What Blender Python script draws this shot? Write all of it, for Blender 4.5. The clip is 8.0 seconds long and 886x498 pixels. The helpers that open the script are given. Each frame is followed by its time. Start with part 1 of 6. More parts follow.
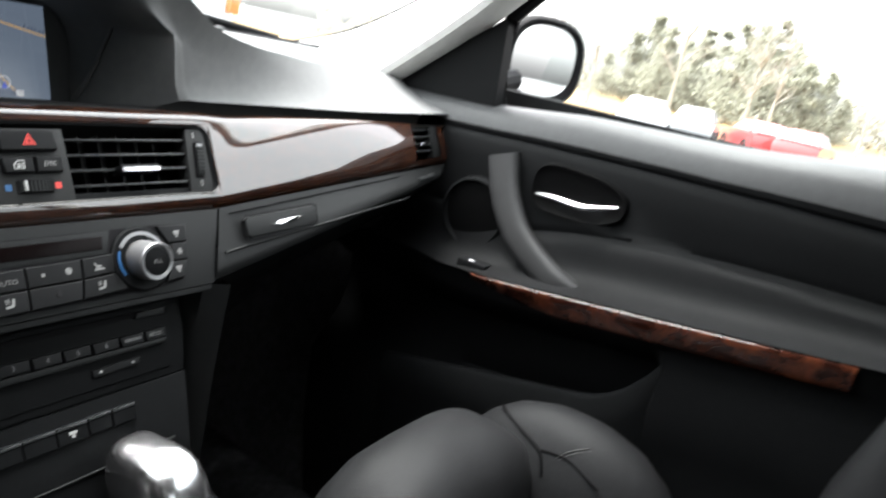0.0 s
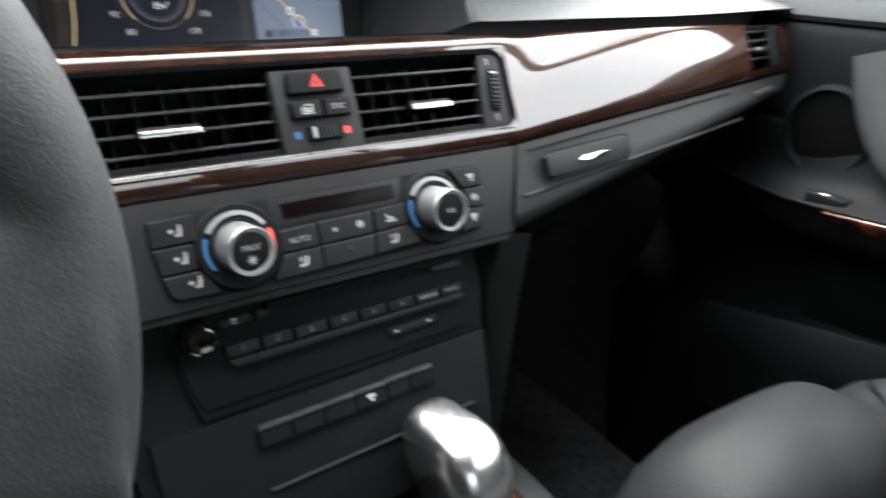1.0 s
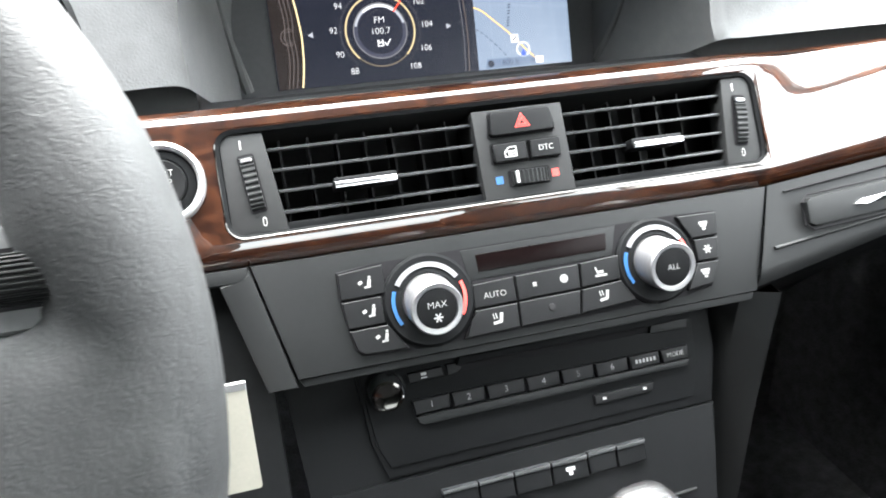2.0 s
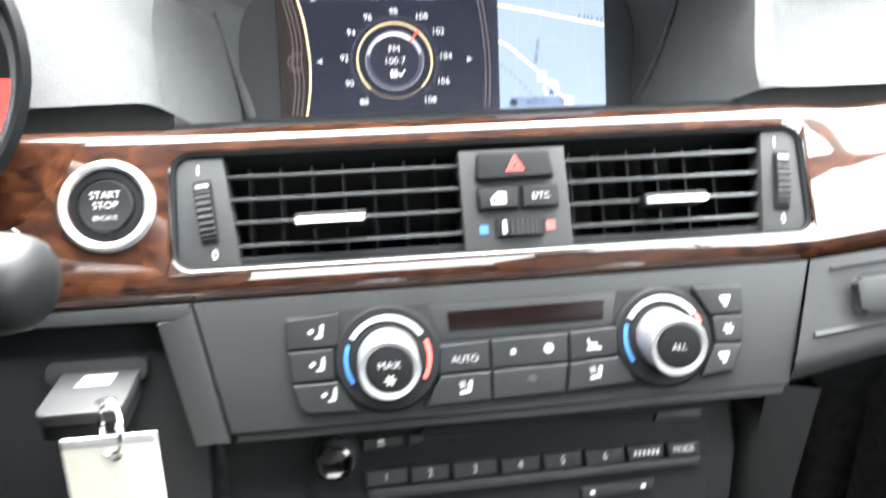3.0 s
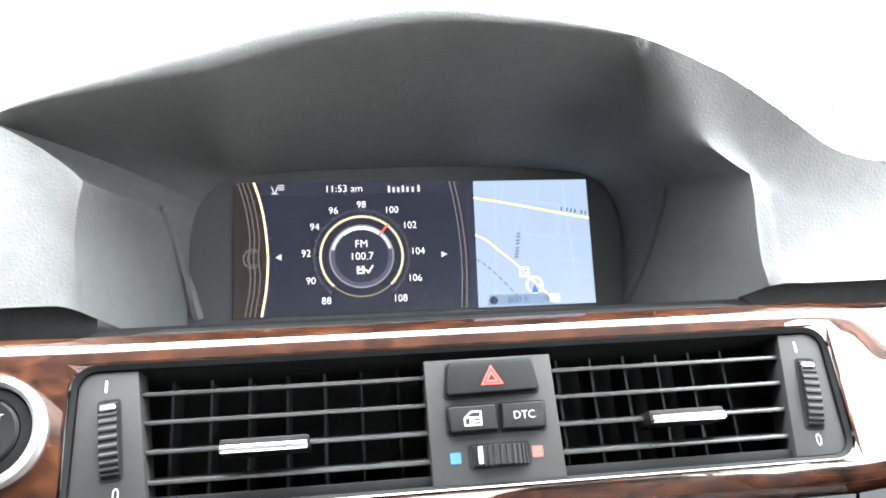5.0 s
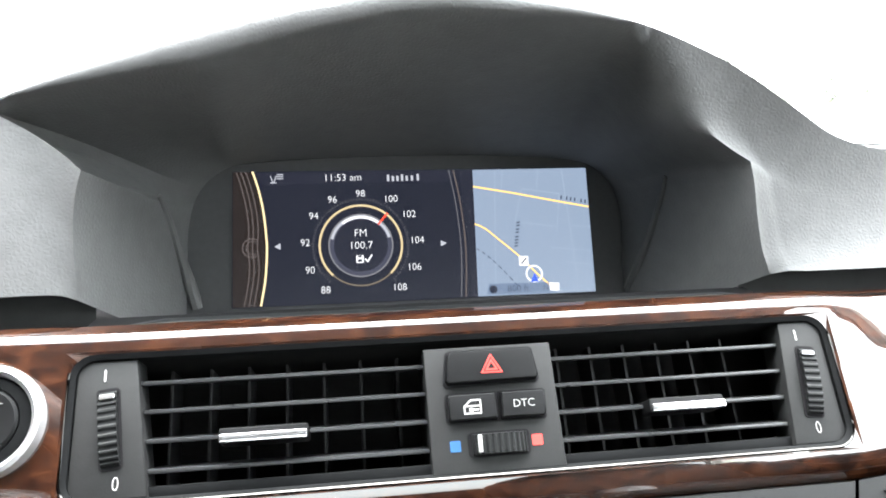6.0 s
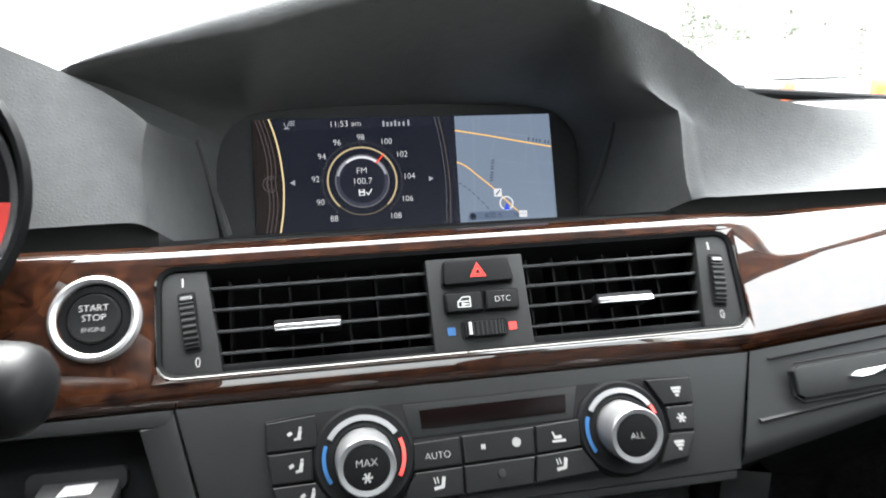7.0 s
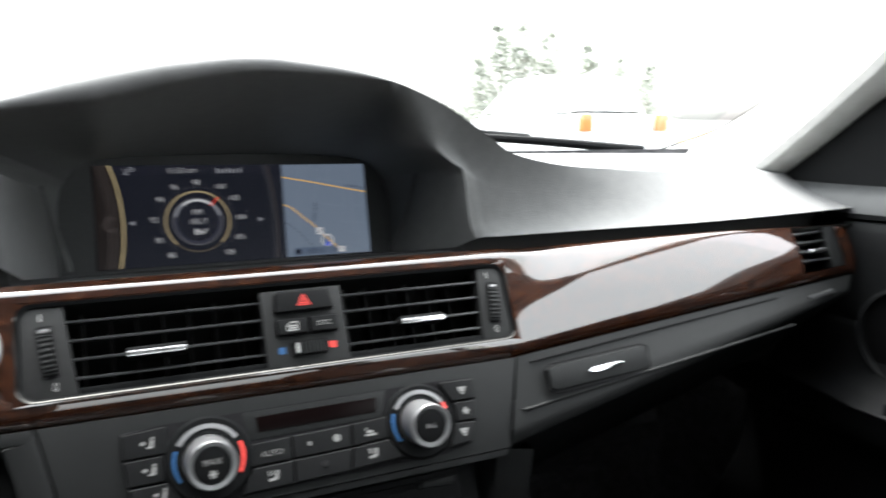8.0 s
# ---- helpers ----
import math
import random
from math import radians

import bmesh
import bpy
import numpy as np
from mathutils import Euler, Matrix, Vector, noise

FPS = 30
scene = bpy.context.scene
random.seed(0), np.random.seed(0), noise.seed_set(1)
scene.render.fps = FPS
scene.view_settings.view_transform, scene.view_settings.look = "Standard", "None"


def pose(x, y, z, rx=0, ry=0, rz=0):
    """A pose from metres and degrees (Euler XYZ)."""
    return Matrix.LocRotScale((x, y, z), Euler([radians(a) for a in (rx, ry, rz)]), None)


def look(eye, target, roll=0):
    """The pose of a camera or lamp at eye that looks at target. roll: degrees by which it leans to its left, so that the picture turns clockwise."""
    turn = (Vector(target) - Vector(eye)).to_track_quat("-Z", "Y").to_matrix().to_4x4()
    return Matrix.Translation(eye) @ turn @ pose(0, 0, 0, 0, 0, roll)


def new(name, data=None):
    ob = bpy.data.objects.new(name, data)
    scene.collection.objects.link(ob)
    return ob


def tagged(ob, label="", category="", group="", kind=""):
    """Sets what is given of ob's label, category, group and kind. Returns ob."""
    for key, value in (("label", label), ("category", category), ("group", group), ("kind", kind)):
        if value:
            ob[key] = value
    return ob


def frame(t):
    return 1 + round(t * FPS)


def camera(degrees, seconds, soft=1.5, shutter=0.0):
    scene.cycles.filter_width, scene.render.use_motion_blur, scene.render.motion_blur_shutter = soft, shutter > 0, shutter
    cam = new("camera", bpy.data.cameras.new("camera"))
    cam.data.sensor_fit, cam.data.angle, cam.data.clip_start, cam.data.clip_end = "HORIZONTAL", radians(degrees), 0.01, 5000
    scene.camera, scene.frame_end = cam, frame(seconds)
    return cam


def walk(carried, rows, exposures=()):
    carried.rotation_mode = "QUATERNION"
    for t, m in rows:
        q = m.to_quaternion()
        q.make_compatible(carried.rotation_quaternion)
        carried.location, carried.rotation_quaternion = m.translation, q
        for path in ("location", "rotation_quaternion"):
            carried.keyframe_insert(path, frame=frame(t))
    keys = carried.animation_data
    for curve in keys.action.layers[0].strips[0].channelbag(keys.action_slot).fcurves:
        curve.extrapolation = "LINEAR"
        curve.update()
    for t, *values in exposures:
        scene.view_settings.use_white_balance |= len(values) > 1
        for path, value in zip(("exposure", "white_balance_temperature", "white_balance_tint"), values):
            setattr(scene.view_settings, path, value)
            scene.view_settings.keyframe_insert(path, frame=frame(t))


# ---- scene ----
SKY, SUN = 0.170, 0.50
cam = camera(63.0, 8.0, soft=1.8, shutter=0.5)
PATH = [
    (0, (-0.2439, -0.6594, 1.0684), (1.4030, 0.3451, 0.5404), 12.19),
    (0.1, (-0.2334, -0.6463, 1.0670), (1.3811, 0.3832, 0.4895), 11.84),
    (0.2, (-0.2279, -0.6306, 1.0679), (1.3398, 0.4425, 0.4427), 11.22),
    (0.3, (-0.2208, -0.6246, 1.0648), (1.2948, 0.5114, 0.4225), 10.51),
    (0.4, (-0.2149, -0.6125, 1.0536), (1.2594, 0.5670, 0.3937), 9.63),
    (0.5, (-0.2050, -0.6073, 1.0524), (1.1997, 0.6356, 0.3581), 8.50),
    (0.7, (-0.1907, -0.5952, 1.0483), (1.0795, 0.7362, 0.2647), 7.29),
    (1, (-0.1755, -0.5756, 1.0462), (0.8780, 0.9094, 0.2185), 3.77),
    (1.5, (-0.1581, -0.5574, 1.0524), (0.4992, 1.1523, 0.2493), -0.47),
    (1.7, (-0.1433, -0.5539, 1.0578), (0.3869, 1.1997, 0.2555), -1.61),
    (2.8, (-0.0587, -0.5045, 1.0438), (0.1268, 1.2831, 0.1662), -2.90),
    (3, (-0.0472, -0.5052, 1.0400), (0.1103, 1.3571, 0.3278), -1.25),
    (3.1, (-0.0382, -0.4960, 1.0364), (0.1170, 1.3772, 0.3543), -0.63),
    (3.5, (-0.0349, -0.4585, 1.0301), (0.1393, 1.4415, 0.4306), -0.11),
    (4, (-0.0318, -0.4434, 1.0412), (0.1790, 1.4985, 0.6116), -0.07),
    (4.5, (-0.0276, -0.4493, 1.0352), (0.1867, 1.5256, 0.8028), -0.89),
    (4.7, (-0.0287, -0.4472, 1.0345), (0.1733, 1.5320, 0.8302), -1.25),
    (6, (-0.0285, -0.4450, 1.0331), (0.1714, 1.5315, 0.8019), -1.41),
    (6.5, (-0.0343, -0.4744, 1.0390), (0.2083, 1.4871, 0.7330), -1.96),
    (7, (-0.0567, -0.5356, 1.0426), (0.2346, 1.4009, 0.6367), -1.74),
    (7.5, (-0.0778, -0.6004, 1.0660), (0.3714, 1.3249, 0.7639), -0.92),
    (7.7, (-0.0825, -0.6204, 1.0636), (0.4788, 1.2730, 0.7440), -0.58),
    (8, (-0.0770, -0.6299, 1.0713), (0.6825, 1.1856, 0.7148), 0.26),
]
walk(cam, [(t, look(eye, target, roll)) for t, eye, target, roll in PATH], exposures=((0.0, 2.65), (0.6, 2.75), (1.5, 3.85), (3.0, 5.2), (3.5, 5.2), (4.0, 5.3), (4.5, 5.2), (6.0, 4.35), (6.5, 3.88), (7.0, 3.6), (7.5, 3.15), (8.0, 2.75)))

# ---- world, sun, exposure ----
world = bpy.data.worlds.new("overcast_sky")
scene.world = world
world.use_nodes = True
wn, wl = world.node_tree.nodes, world.node_tree.links
wn.clear()
w_sky = wn.new("ShaderNodeTexSky")
w_sky.sky_type = "NISHITA"
w_sky.sun_disc = False
w_sky.sun_elevation, w_sky.sun_rotation = radians(65), radians(6)
w_sky.air_density, w_sky.dust_density, w_sky.ozone_density = 1.0, 4.0, 1.0
w_hsv = wn.new("ShaderNodeHueSaturation")
w_hsv.inputs["Saturation"].default_value = 0.12
w_bg = wn.new("ShaderNodeBackground")
w_bg.inputs["Strength"].default_value = SKY
w_out = wn.new("ShaderNodeOutputWorld")
wl.new(w_sky.outputs["Color"], w_hsv.inputs["Color"])
w_tc = wn.new("ShaderNodeTexCoord")
w_sep = wn.new("ShaderNodeSeparateXYZ")
w_rise = wn.new("ShaderNodeMapRange")  # an overcast sky is brightest overhead
w_rise.inputs["To Min"].default_value, w_rise.inputs["To Max"].default_value = 0.9, 2.6
w_mul = wn.new("ShaderNodeVectorMath")
w_mul.operation = "SCALE"
wl.new(w_tc.outputs["Generated"], w_sep.inputs["Vector"])
wl.new(w_sep.outputs["Z"], w_rise.inputs["Value"])
wl.new(w_hsv.outputs["Color"], w_mul.inputs[0])
wl.new(w_rise.outputs["Result"], w_mul.inputs["Scale"])
wl.new(w_mul.outputs["Vector"], w_bg.inputs["Color"])
wl.new(w_bg.outputs["Background"], w_out.inputs["Surface"])
sun_data = bpy.data.lights.new("sun", "SUN")
sun_data.energy, sun_data.angle, sun_data.color = SUN, radians(25), (1.0, 0.97, 0.93)
sun = new("sun", sun_data)
sun.matrix_basis = look((0, 0, 20), (-0.05 * 20, -0.45 * 20, 0))


# ---- materials ----
def shader(name, color, rough=0.5, metal=0.0, coat=0.0, spec=0.5, var=0.25, scale=40.0, bump=0.0, bump_scale=800.0, kind="noise", rvar=0.08, sheen=0.0):
    """A plain procedural surface: colour with two scales of variation, roughness variation and fine relief."""
    m = bpy.data.materials.new(name)
    m.use_nodes = True
    n, l = m.node_tree.nodes, m.node_tree.links
    b = n["Principled BSDF"]
    b.inputs["Metallic"].default_value = metal
    b.inputs["Specular IOR Level"].default_value = spec
    b.inputs["Coat Weight"].default_value = coat
    b.inputs["Coat Roughness"].default_value = 0.02
    b.inputs["Sheen Weight"].default_value, b.inputs["Sheen Roughness"].default_value = sheen, 0.5
    tc = n.new("ShaderNodeTexCoord")
    n1 = n.new("ShaderNodeTexNoise")
    n1.inputs["Scale"].default_value, n1.inputs["Detail"].default_value = scale, 4.0
    n2 = n.new("ShaderNodeTexNoise")
    n2.inputs["Scale"].default_value, n2.inputs["Detail"].default_value = scale * 9, 2.0
    l.new(tc.outputs["Object"], n1.inputs["Vector"])
    l.new(tc.outputs["Object"], n2.inputs["Vector"])
    add = n.new("ShaderNodeMath")
    add.operation = "ADD"
    l.new(n1.outputs["Fac"], add.inputs[0])
    l.new(n2.outputs["Fac"], add.inputs[1])
    ramp = n.new("ShaderNodeMapRange")
    ramp.inputs["From Min"].default_value, ramp.inputs["From Max"].default_value = 0.7, 1.3
    l.new(add.outputs[0], ramp.inputs["Value"])
    mix = n.new("ShaderNodeMix")
    mix.data_type = "RGBA"
    mix.inputs["A"].default_value = (*[c * (1 - var) for c in color], 1)
    mix.inputs["B"].default_value = (*[min(1, c * (1 + var)) for c in color], 1)
    l.new(ramp.outputs["Result"], mix.inputs["Factor"])
    l.new(mix.outputs["Result"], b.inputs["Base Color"])
    rr = n.new("ShaderNodeMapRange")
    rr.inputs["To Min"].default_value, rr.inputs["To Max"].default_value = max(0.0, rough - rvar), min(1.0, rough + rvar)
    l.new(n1.outputs["Fac"], rr.inputs["Value"])
    l.new(rr.outputs["Result"], b.inputs["Roughness"])
    if bump:
        if kind == "grain":
            tex = n.new("ShaderNodeTexVoronoi")
            tex.feature = "DISTANCE_TO_EDGE"
            tex.inputs["Scale"].default_value = bump_scale
            out = tex.outputs["Distance"]
        else:
            tex = n.new("ShaderNodeTexNoise")
            tex.inputs["Scale"].default_value, tex.inputs["Detail"].default_value = bump_scale, 3.0
            out = tex.outputs["Fac"]
        warp = n.new("ShaderNodeMix")
        warp.data_type = "RGBA"
        warp.inputs["Factor"].default_value = 0.004
        l.new(tc.outputs["Object"], warp.inputs["A"])
        l.new(n2.outputs["Color"], warp.inputs["B"])
        l.new(warp.outputs["Result"], tex.inputs["Vector"])
        bp = n.new("ShaderNodeBump")
        bp.inputs["Strength"].default_value, bp.inputs["Distance"].default_value = bump, 0.0006
        l.new(out, bp.inputs["Height"])
        l.new(bp.outputs["Normal"], b.inputs["Normal"])
    return m


def glow(name, color, strength):
    m = bpy.data.materials.new(name)
    m.use_nodes = True
    b = m.node_tree.nodes["Principled BSDF"]
    b.inputs["Base Color"].default_value = (0.01, 0.01, 0.012, 1)
    b.inputs["Roughness"].default_value = 0.25
    b.inputs["Emission Color"].default_value = (*color, 1)
    b.inputs["Emission Strength"].default_value = strength
    return m


def burl(name, lacquer=1.92, warm=1.0, gain=1.45, size=1.0):
    """Dark polished burl: figured brown veins under a thick clear lacquer."""
    m = bpy.data.materials.new(name)
    m.use_nodes = True
    n, l = m.node_tree.nodes, m.node_tree.links
    b = n["Principled BSDF"]
    tc = n.new("ShaderNodeTexCoord")
    mp = n.new("ShaderNodeMapping")
    mp.inputs["Scale"].default_value = (75 / size, 105 / size, 105 / size)
    l.new(tc.outputs["Object"], mp.inputs["Vector"])
    n1 = n.new("ShaderNodeTexNoise")
    n1.inputs["Scale"].default_value, n1.inputs["Detail"].default_value, n1.inputs["Distortion"].default_value = 1.1, 10.0, 1.1
    n1.inputs["Roughness"].default_value = 0.68
    l.new(mp.outputs["Vector"], n1.inputs["Vector"])
    n2 = n.new("ShaderNodeTexNoise")
    n2.inputs["Scale"].default_value, n2.inputs["Detail"].default_value = 22.0, 4.0
    l.new(mp.outputs["Vector"], n2.inputs["Vector"])
    cr = n.new("ShaderNodeValToRGB")
    e = cr.color_ramp.elements
    e[0].position, e[0].color = 0.38, (0.0055 * gain, 0.0020 * gain / warm, 0.0013 * gain / warm, 1)
    e[1].position, e[1].color = 0.66, (0.050 * gain, 0.0172 * gain / warm, 0.0070 * gain / warm, 1)
    mid = cr.color_ramp.elements.new(0.51)
    mid.color = (0.022 * gain, 0.0072 * gain / warm, 0.0032 * gain / warm, 1)
    l.new(n1.outputs["Fac"], cr.inputs["Fac"])
    mix = n.new("ShaderNodeMix")
    mix.data_type, mix.blend_type = "RGBA", "MULTIPLY"
    mix.inputs["Factor"].default_value = 0.7
    l.new(cr.outputs["Color"], mix.inputs["A"])
    l.new(n2.outputs["Fac"], mix.inputs["B"])
    l.new(mix.outputs["Result"], b.inputs["Base Color"])
    b.inputs["Roughness"].default_value = 0.35
    b.inputs["Coat Weight"].default_value = 1.0
    b.inputs["Coat Roughness"].default_value = 0.012
    b.inputs["Coat IOR"].default_value = lacquer
    b.inputs["Specular IOR Level"].default_value = 0.1
    n3 = n.new("ShaderNodeTexNoise")
    n3.inputs["Scale"].default_value = 25.0
    l.new(tc.outputs["Object"], n3.inputs["Vector"])
    bp = n.new("ShaderNodeBump")
    bp.inputs["Strength"].default_value, bp.inputs["Distance"].default_value = 0.05, 0.001
    l.new(n3.outputs["Fac"], bp.inputs["Height"])
    l.new(bp.outputs["Normal"], b.inputs["Coat Normal"])
    return m


def pane_material(name, tint=(0.9, 0.94, 0.93)):
    """Thin glass: clear, with a faint mirror sheen."""
    m = bpy.data.materials.new(name)
    m.use_nodes = True
    n, l = m.node_tree.nodes, m.node_tree.links
    n.clear()
    o = n.new("ShaderNodeOutputMaterial")
    t = n.new("ShaderNodeBsdfTransparent")
    t.inputs["Color"].default_value = (*tint, 1)
    g = n.new("ShaderNodeBsdfGlossy")
    g.inputs["Roughness"].default_value = 0.01
    mx = n.new("ShaderNodeMixShader")
    mx.inputs["Fac"].default_value = 0.03
    l.new(t.outputs["BSDF"], mx.inputs[1])
    l.new(g.outputs["BSDF"], mx.inputs[2])
    l.new(mx.outputs["Shader"], o.inputs["Surface"])
    return m


M_SOFT = shader("soft_dash_skin", (0.084, 0.085, 0.085), rough=0.60, spec=0.32, sheen=0.12, var=0.10, scale=12, bump=0.38, bump_scale=430, kind="grain")
M_TRIM = shader("dark_grey_plastic", (0.0071, 0.0077, 0.0078), rough=0.5, spec=0.18, var=0.1, scale=25, bump=0.12, bump_scale=1500)
M_BLACK = shader("black_plastic", (0.0050, 0.0053, 0.0056), rough=0.55, spec=0.06, var=0.15, scale=40, bump=0.08, bump_scale=1800)
M_POD = shader("pod_grey_plastic", (0.0135, 0.0138, 0.0138), rough=0.55, spec=0.22, var=0.1, scale=25, bump=0.12, bump_scale=1500)
M_BUTTON = shader("button_black_plastic", (0.0048, 0.0050, 0.0053), rough=0.45, spec=0.15, var=0.12, scale=60, bump=0.06, bump_scale=2500)
M_GAP = shader("dark_gap", (0.011, 0.0108, 0.0115), rough=0.95, spec=0.05, var=0.1)
M_VOID = shader("near_black_plastic", (0.0015, 0.0015, 0.0016), rough=0.6, spec=0.05, var=0.1)
M_VANE = shader("grey_vane_plastic", (0.013, 0.013, 0.0136), rough=0.5, spec=0.3, var=0.1, scale=60)
M_DEEP = shader("dark_duct_plastic", (0.014, 0.014, 0.0145), rough=0.8, spec=0.1, var=0.2)
M_SLAT = shader("satin_slat_plastic", (0.024, 0.025, 0.026), rough=0.30, var=0.1, scale=60)
M_CHROME = shader("satin_chrome", (0.78, 0.78, 0.79), rough=0.24, metal=1.0, var=0.04, scale=80, rvar=0.05)
M_POLISH = shader("polished_chrome", (0.85, 0.85, 0.86), rough=0.09, metal=1.0, var=0.03, scale=60, rvar=0.04)
M_SATIN = shader("brushed_satin_metal", (0.55, 0.55, 0.555), rough=0.45, metal=0.9, var=0.03, scale=80, rvar=0.05)
M_ARC = shader("grey_scale_metal", (0.20, 0.20, 0.205), rough=0.5, metal=0.7, var=0.05, scale=60)
M_SILVER = shader("silver_paint", (0.30, 0.30, 0.305), rough=0.36, metal=0.85, var=0.05, scale=60)
M_WHITE = shader("white_print", (0.34, 0.34, 0.33), rough=0.6, var=0.05, scale=200)
M_ICON = shader("pale_icon_print", (0.20, 0.20, 0.195), rough=0.6, var=0.05, scale=200)
M_GREYPRINT = shader("grey_print", (0.22, 0.22, 0.22), rough=0.6, var=0.08, scale=200)
M_RED = shader("red_print", (0.62, 0.045, 0.035), rough=0.45, var=0.08, scale=150)
M_BLUE = shader("blue_print", (0.012, 0.070, 0.18), rough=0.45, var=0.08, scale=150)
M_BURL = burl("burl_walnut_veneer")
M_REDBURL = burl("red_burl_strip", 1.75, 1.25, 3.6, 4.0)
M_LEATHER = shader("black_leather", (0.0080, 0.0083, 0.0088), rough=0.58, spec=0.09, var=0.2, scale=18, bump=0.55, bump_scale=420, kind="grain", rvar=0.1)
M_RIM = shader("worn_rim_leather", (0.025, 0.0263, 0.0268), rough=0.58, spec=0.22, var=0.18, scale=22, bump=0.36, bump_scale=820, rvar=0.08)
M_PIPING = shader("black_seam_thread", (0.0018, 0.0018, 0.002), rough=0.8, spec=0.05, var=0.1, scale=300)
M_STITCH = shader("grey_thread", (0.03, 0.03, 0.03), rough=0.8, var=0.2, scale=300)
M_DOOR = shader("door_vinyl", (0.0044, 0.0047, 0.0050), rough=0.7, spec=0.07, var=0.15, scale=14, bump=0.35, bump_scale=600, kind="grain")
# Darker copy of the door vinyl; the armrest's shade is in its colour.
M_DOOR_SHADED = shader("door_vinyl_shaded", (0.0029, 0.0031, 0.0034), rough=0.62, spec=0.09, var=0.18, scale=16, bump=0.4, bump_scale=480, kind="grain")
M_PULL = shader("pull_grey_plastic", (0.019, 0.0195, 0.020), rough=0.6, spec=0.25, var=0.08, scale=30, bump=0.1, bump_scale=1500)
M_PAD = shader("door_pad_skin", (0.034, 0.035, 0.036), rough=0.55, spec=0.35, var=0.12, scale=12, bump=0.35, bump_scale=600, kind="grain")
M_BEZEL = shader("bezel_grey_plastic", (0.06, 0.061, 0.063), rough=0.5, spec=0.3, var=0.08, scale=30, bump=0.1, bump_scale=1500)
M_KEYS = shader("key_carrier_grey_plastic", (0.075, 0.077, 0.078), rough=0.5, spec=0.3, var=0.08, scale=40, bump=0.1, bump_scale=1500)
# Dash skin again, darkened in colour for the shade under the covers.
M_SOFT_SHADED = shader("shaded_dash_skin", (0.040, 0.041, 0.041), rough=0.7, spec=0.2, var=0.1, scale=20, bump=0.15, bump_scale=560)
M_FOB = shader("grey_fob_plastic", (0.012, 0.012, 0.0125), rough=0.5, spec=0.15, var=0.08, scale=80)
M_CARPET = shader("black_carpet", (0.0720, 0.0720, 0.0756), rough=0.95, var=0.45, scale=60, bump=0.8, bump_scale=900, spec=0.1)
M_LINER = shader("grey_headliner_cloth", (0.13, 0.13, 0.127), rough=0.95, var=0.08, scale=60, bump=0.3, bump_scale=1200, spec=0.1)
M_PILLAR = shader("pillar_grey_cloth", (0.52, 0.52, 0.50), rough=0.9, var=0.08, scale=60, bump=0.3, bump_scale=1200, spec=0.15)
M_GLASS = pane_material("car_glass", (0.86, 0.9, 0.89))
M_TINT = pane_material("tinted_side_glass", (0.5, 0.53, 0.52))
M_DARKCHROME = shader("dark_chrome", (0.075, 0.072, 0.068), rough=0.12, metal=1.0, var=0.05, scale=60, rvar=0.04)
M_LCD = shader("climate_lcd", (0.0022, 0.0010, 0.0010), rough=0.3, spec=0.06, var=0.1, scale=30)
M_MIRROR = shader("mirror_glass", (0.9, 0.92, 0.93), rough=0.01, metal=1.0, var=0.01, rvar=0.005)
M_TAG = shader("cream_card", (0.46, 0.44, 0.37), rough=0.6, var=0.04, scale=60, bump=0.05, bump_scale=700)


# ---- mesh helpers ----
def part(name, bm, material, parent=None, label="", smooth=True, angle=35):
    """Link a bmesh as one mesh object under a thing or a part."""
    me = bpy.data.meshes.new(name)
    bmesh.ops.remove_doubles(bm, verts=bm.verts, dist=1e-6)
    bmesh.ops.recalc_face_normals(bm, faces=bm.faces)
    bm.to_mesh(me)
    bm.free()
    me.materials.append(material)
    if smooth:
        me.polygons.foreach_set("use_smooth", [True] * len(me.polygons))
        me.set_sharp_from_angle(angle=radians(angle))
    ob = new(name, me)
    if parent:
        ob.parent = parent
    if label:
        ob["label"] = label
    return ob


def thing(name, label, category, m=None, group="", kind=""):
    ob = new(name)
    ob.empty_display_size = 0.02
    if m is not None:
        ob.matrix_basis = m
    return tagged(ob, label, category, group, kind)


def box(x0, x1, y0, y1, z0, z1, bevel=0.0, seg=2, bm=None):
    own = bm is None
    bm = bm or bmesh.new()
    made = bmesh.ops.create_cube(bm, size=1.0)
    bmesh.ops.scale(bm, vec=(x1 - x0, y1 - y0, z1 - z0), verts=made["verts"])
    bmesh.ops.translate(bm, vec=((x0 + x1) / 2, (y0 + y1) / 2, (z0 + z1) / 2), verts=made["verts"])
    if bevel:
        edges = list({e for v in made["verts"] for e in v.link_edges})
        bmesh.ops.bevel(bm, geom=edges, offset=bevel, segments=seg, affect="EDGES", profile=0.6)
    return bm


def prism(pts, y0, y1, bevel=0.0, seg=2, bm=None):
    """A plate whose outline pts is given in x and z, between depths y0 (outer) and y1."""
    bm = bm or bmesh.new()
    a = [bm.verts.new((x, y0, z)) for x, z in pts]
    b = [bm.verts.new((x, y1, z)) for x, z in pts]
    n = len(pts)
    front = bm.faces.new(a)
    bm.faces.new(b[::-1])
    for i in range(n):
        bm.faces.new((a[i], b[i], b[(i + 1) % n], a[(i + 1) % n]))
    if bevel:
        bmesh.ops.bevel(bm, geom=list(front.edges), offset=bevel, segments=seg, affect="EDGES", profile=0.6)
    return bm


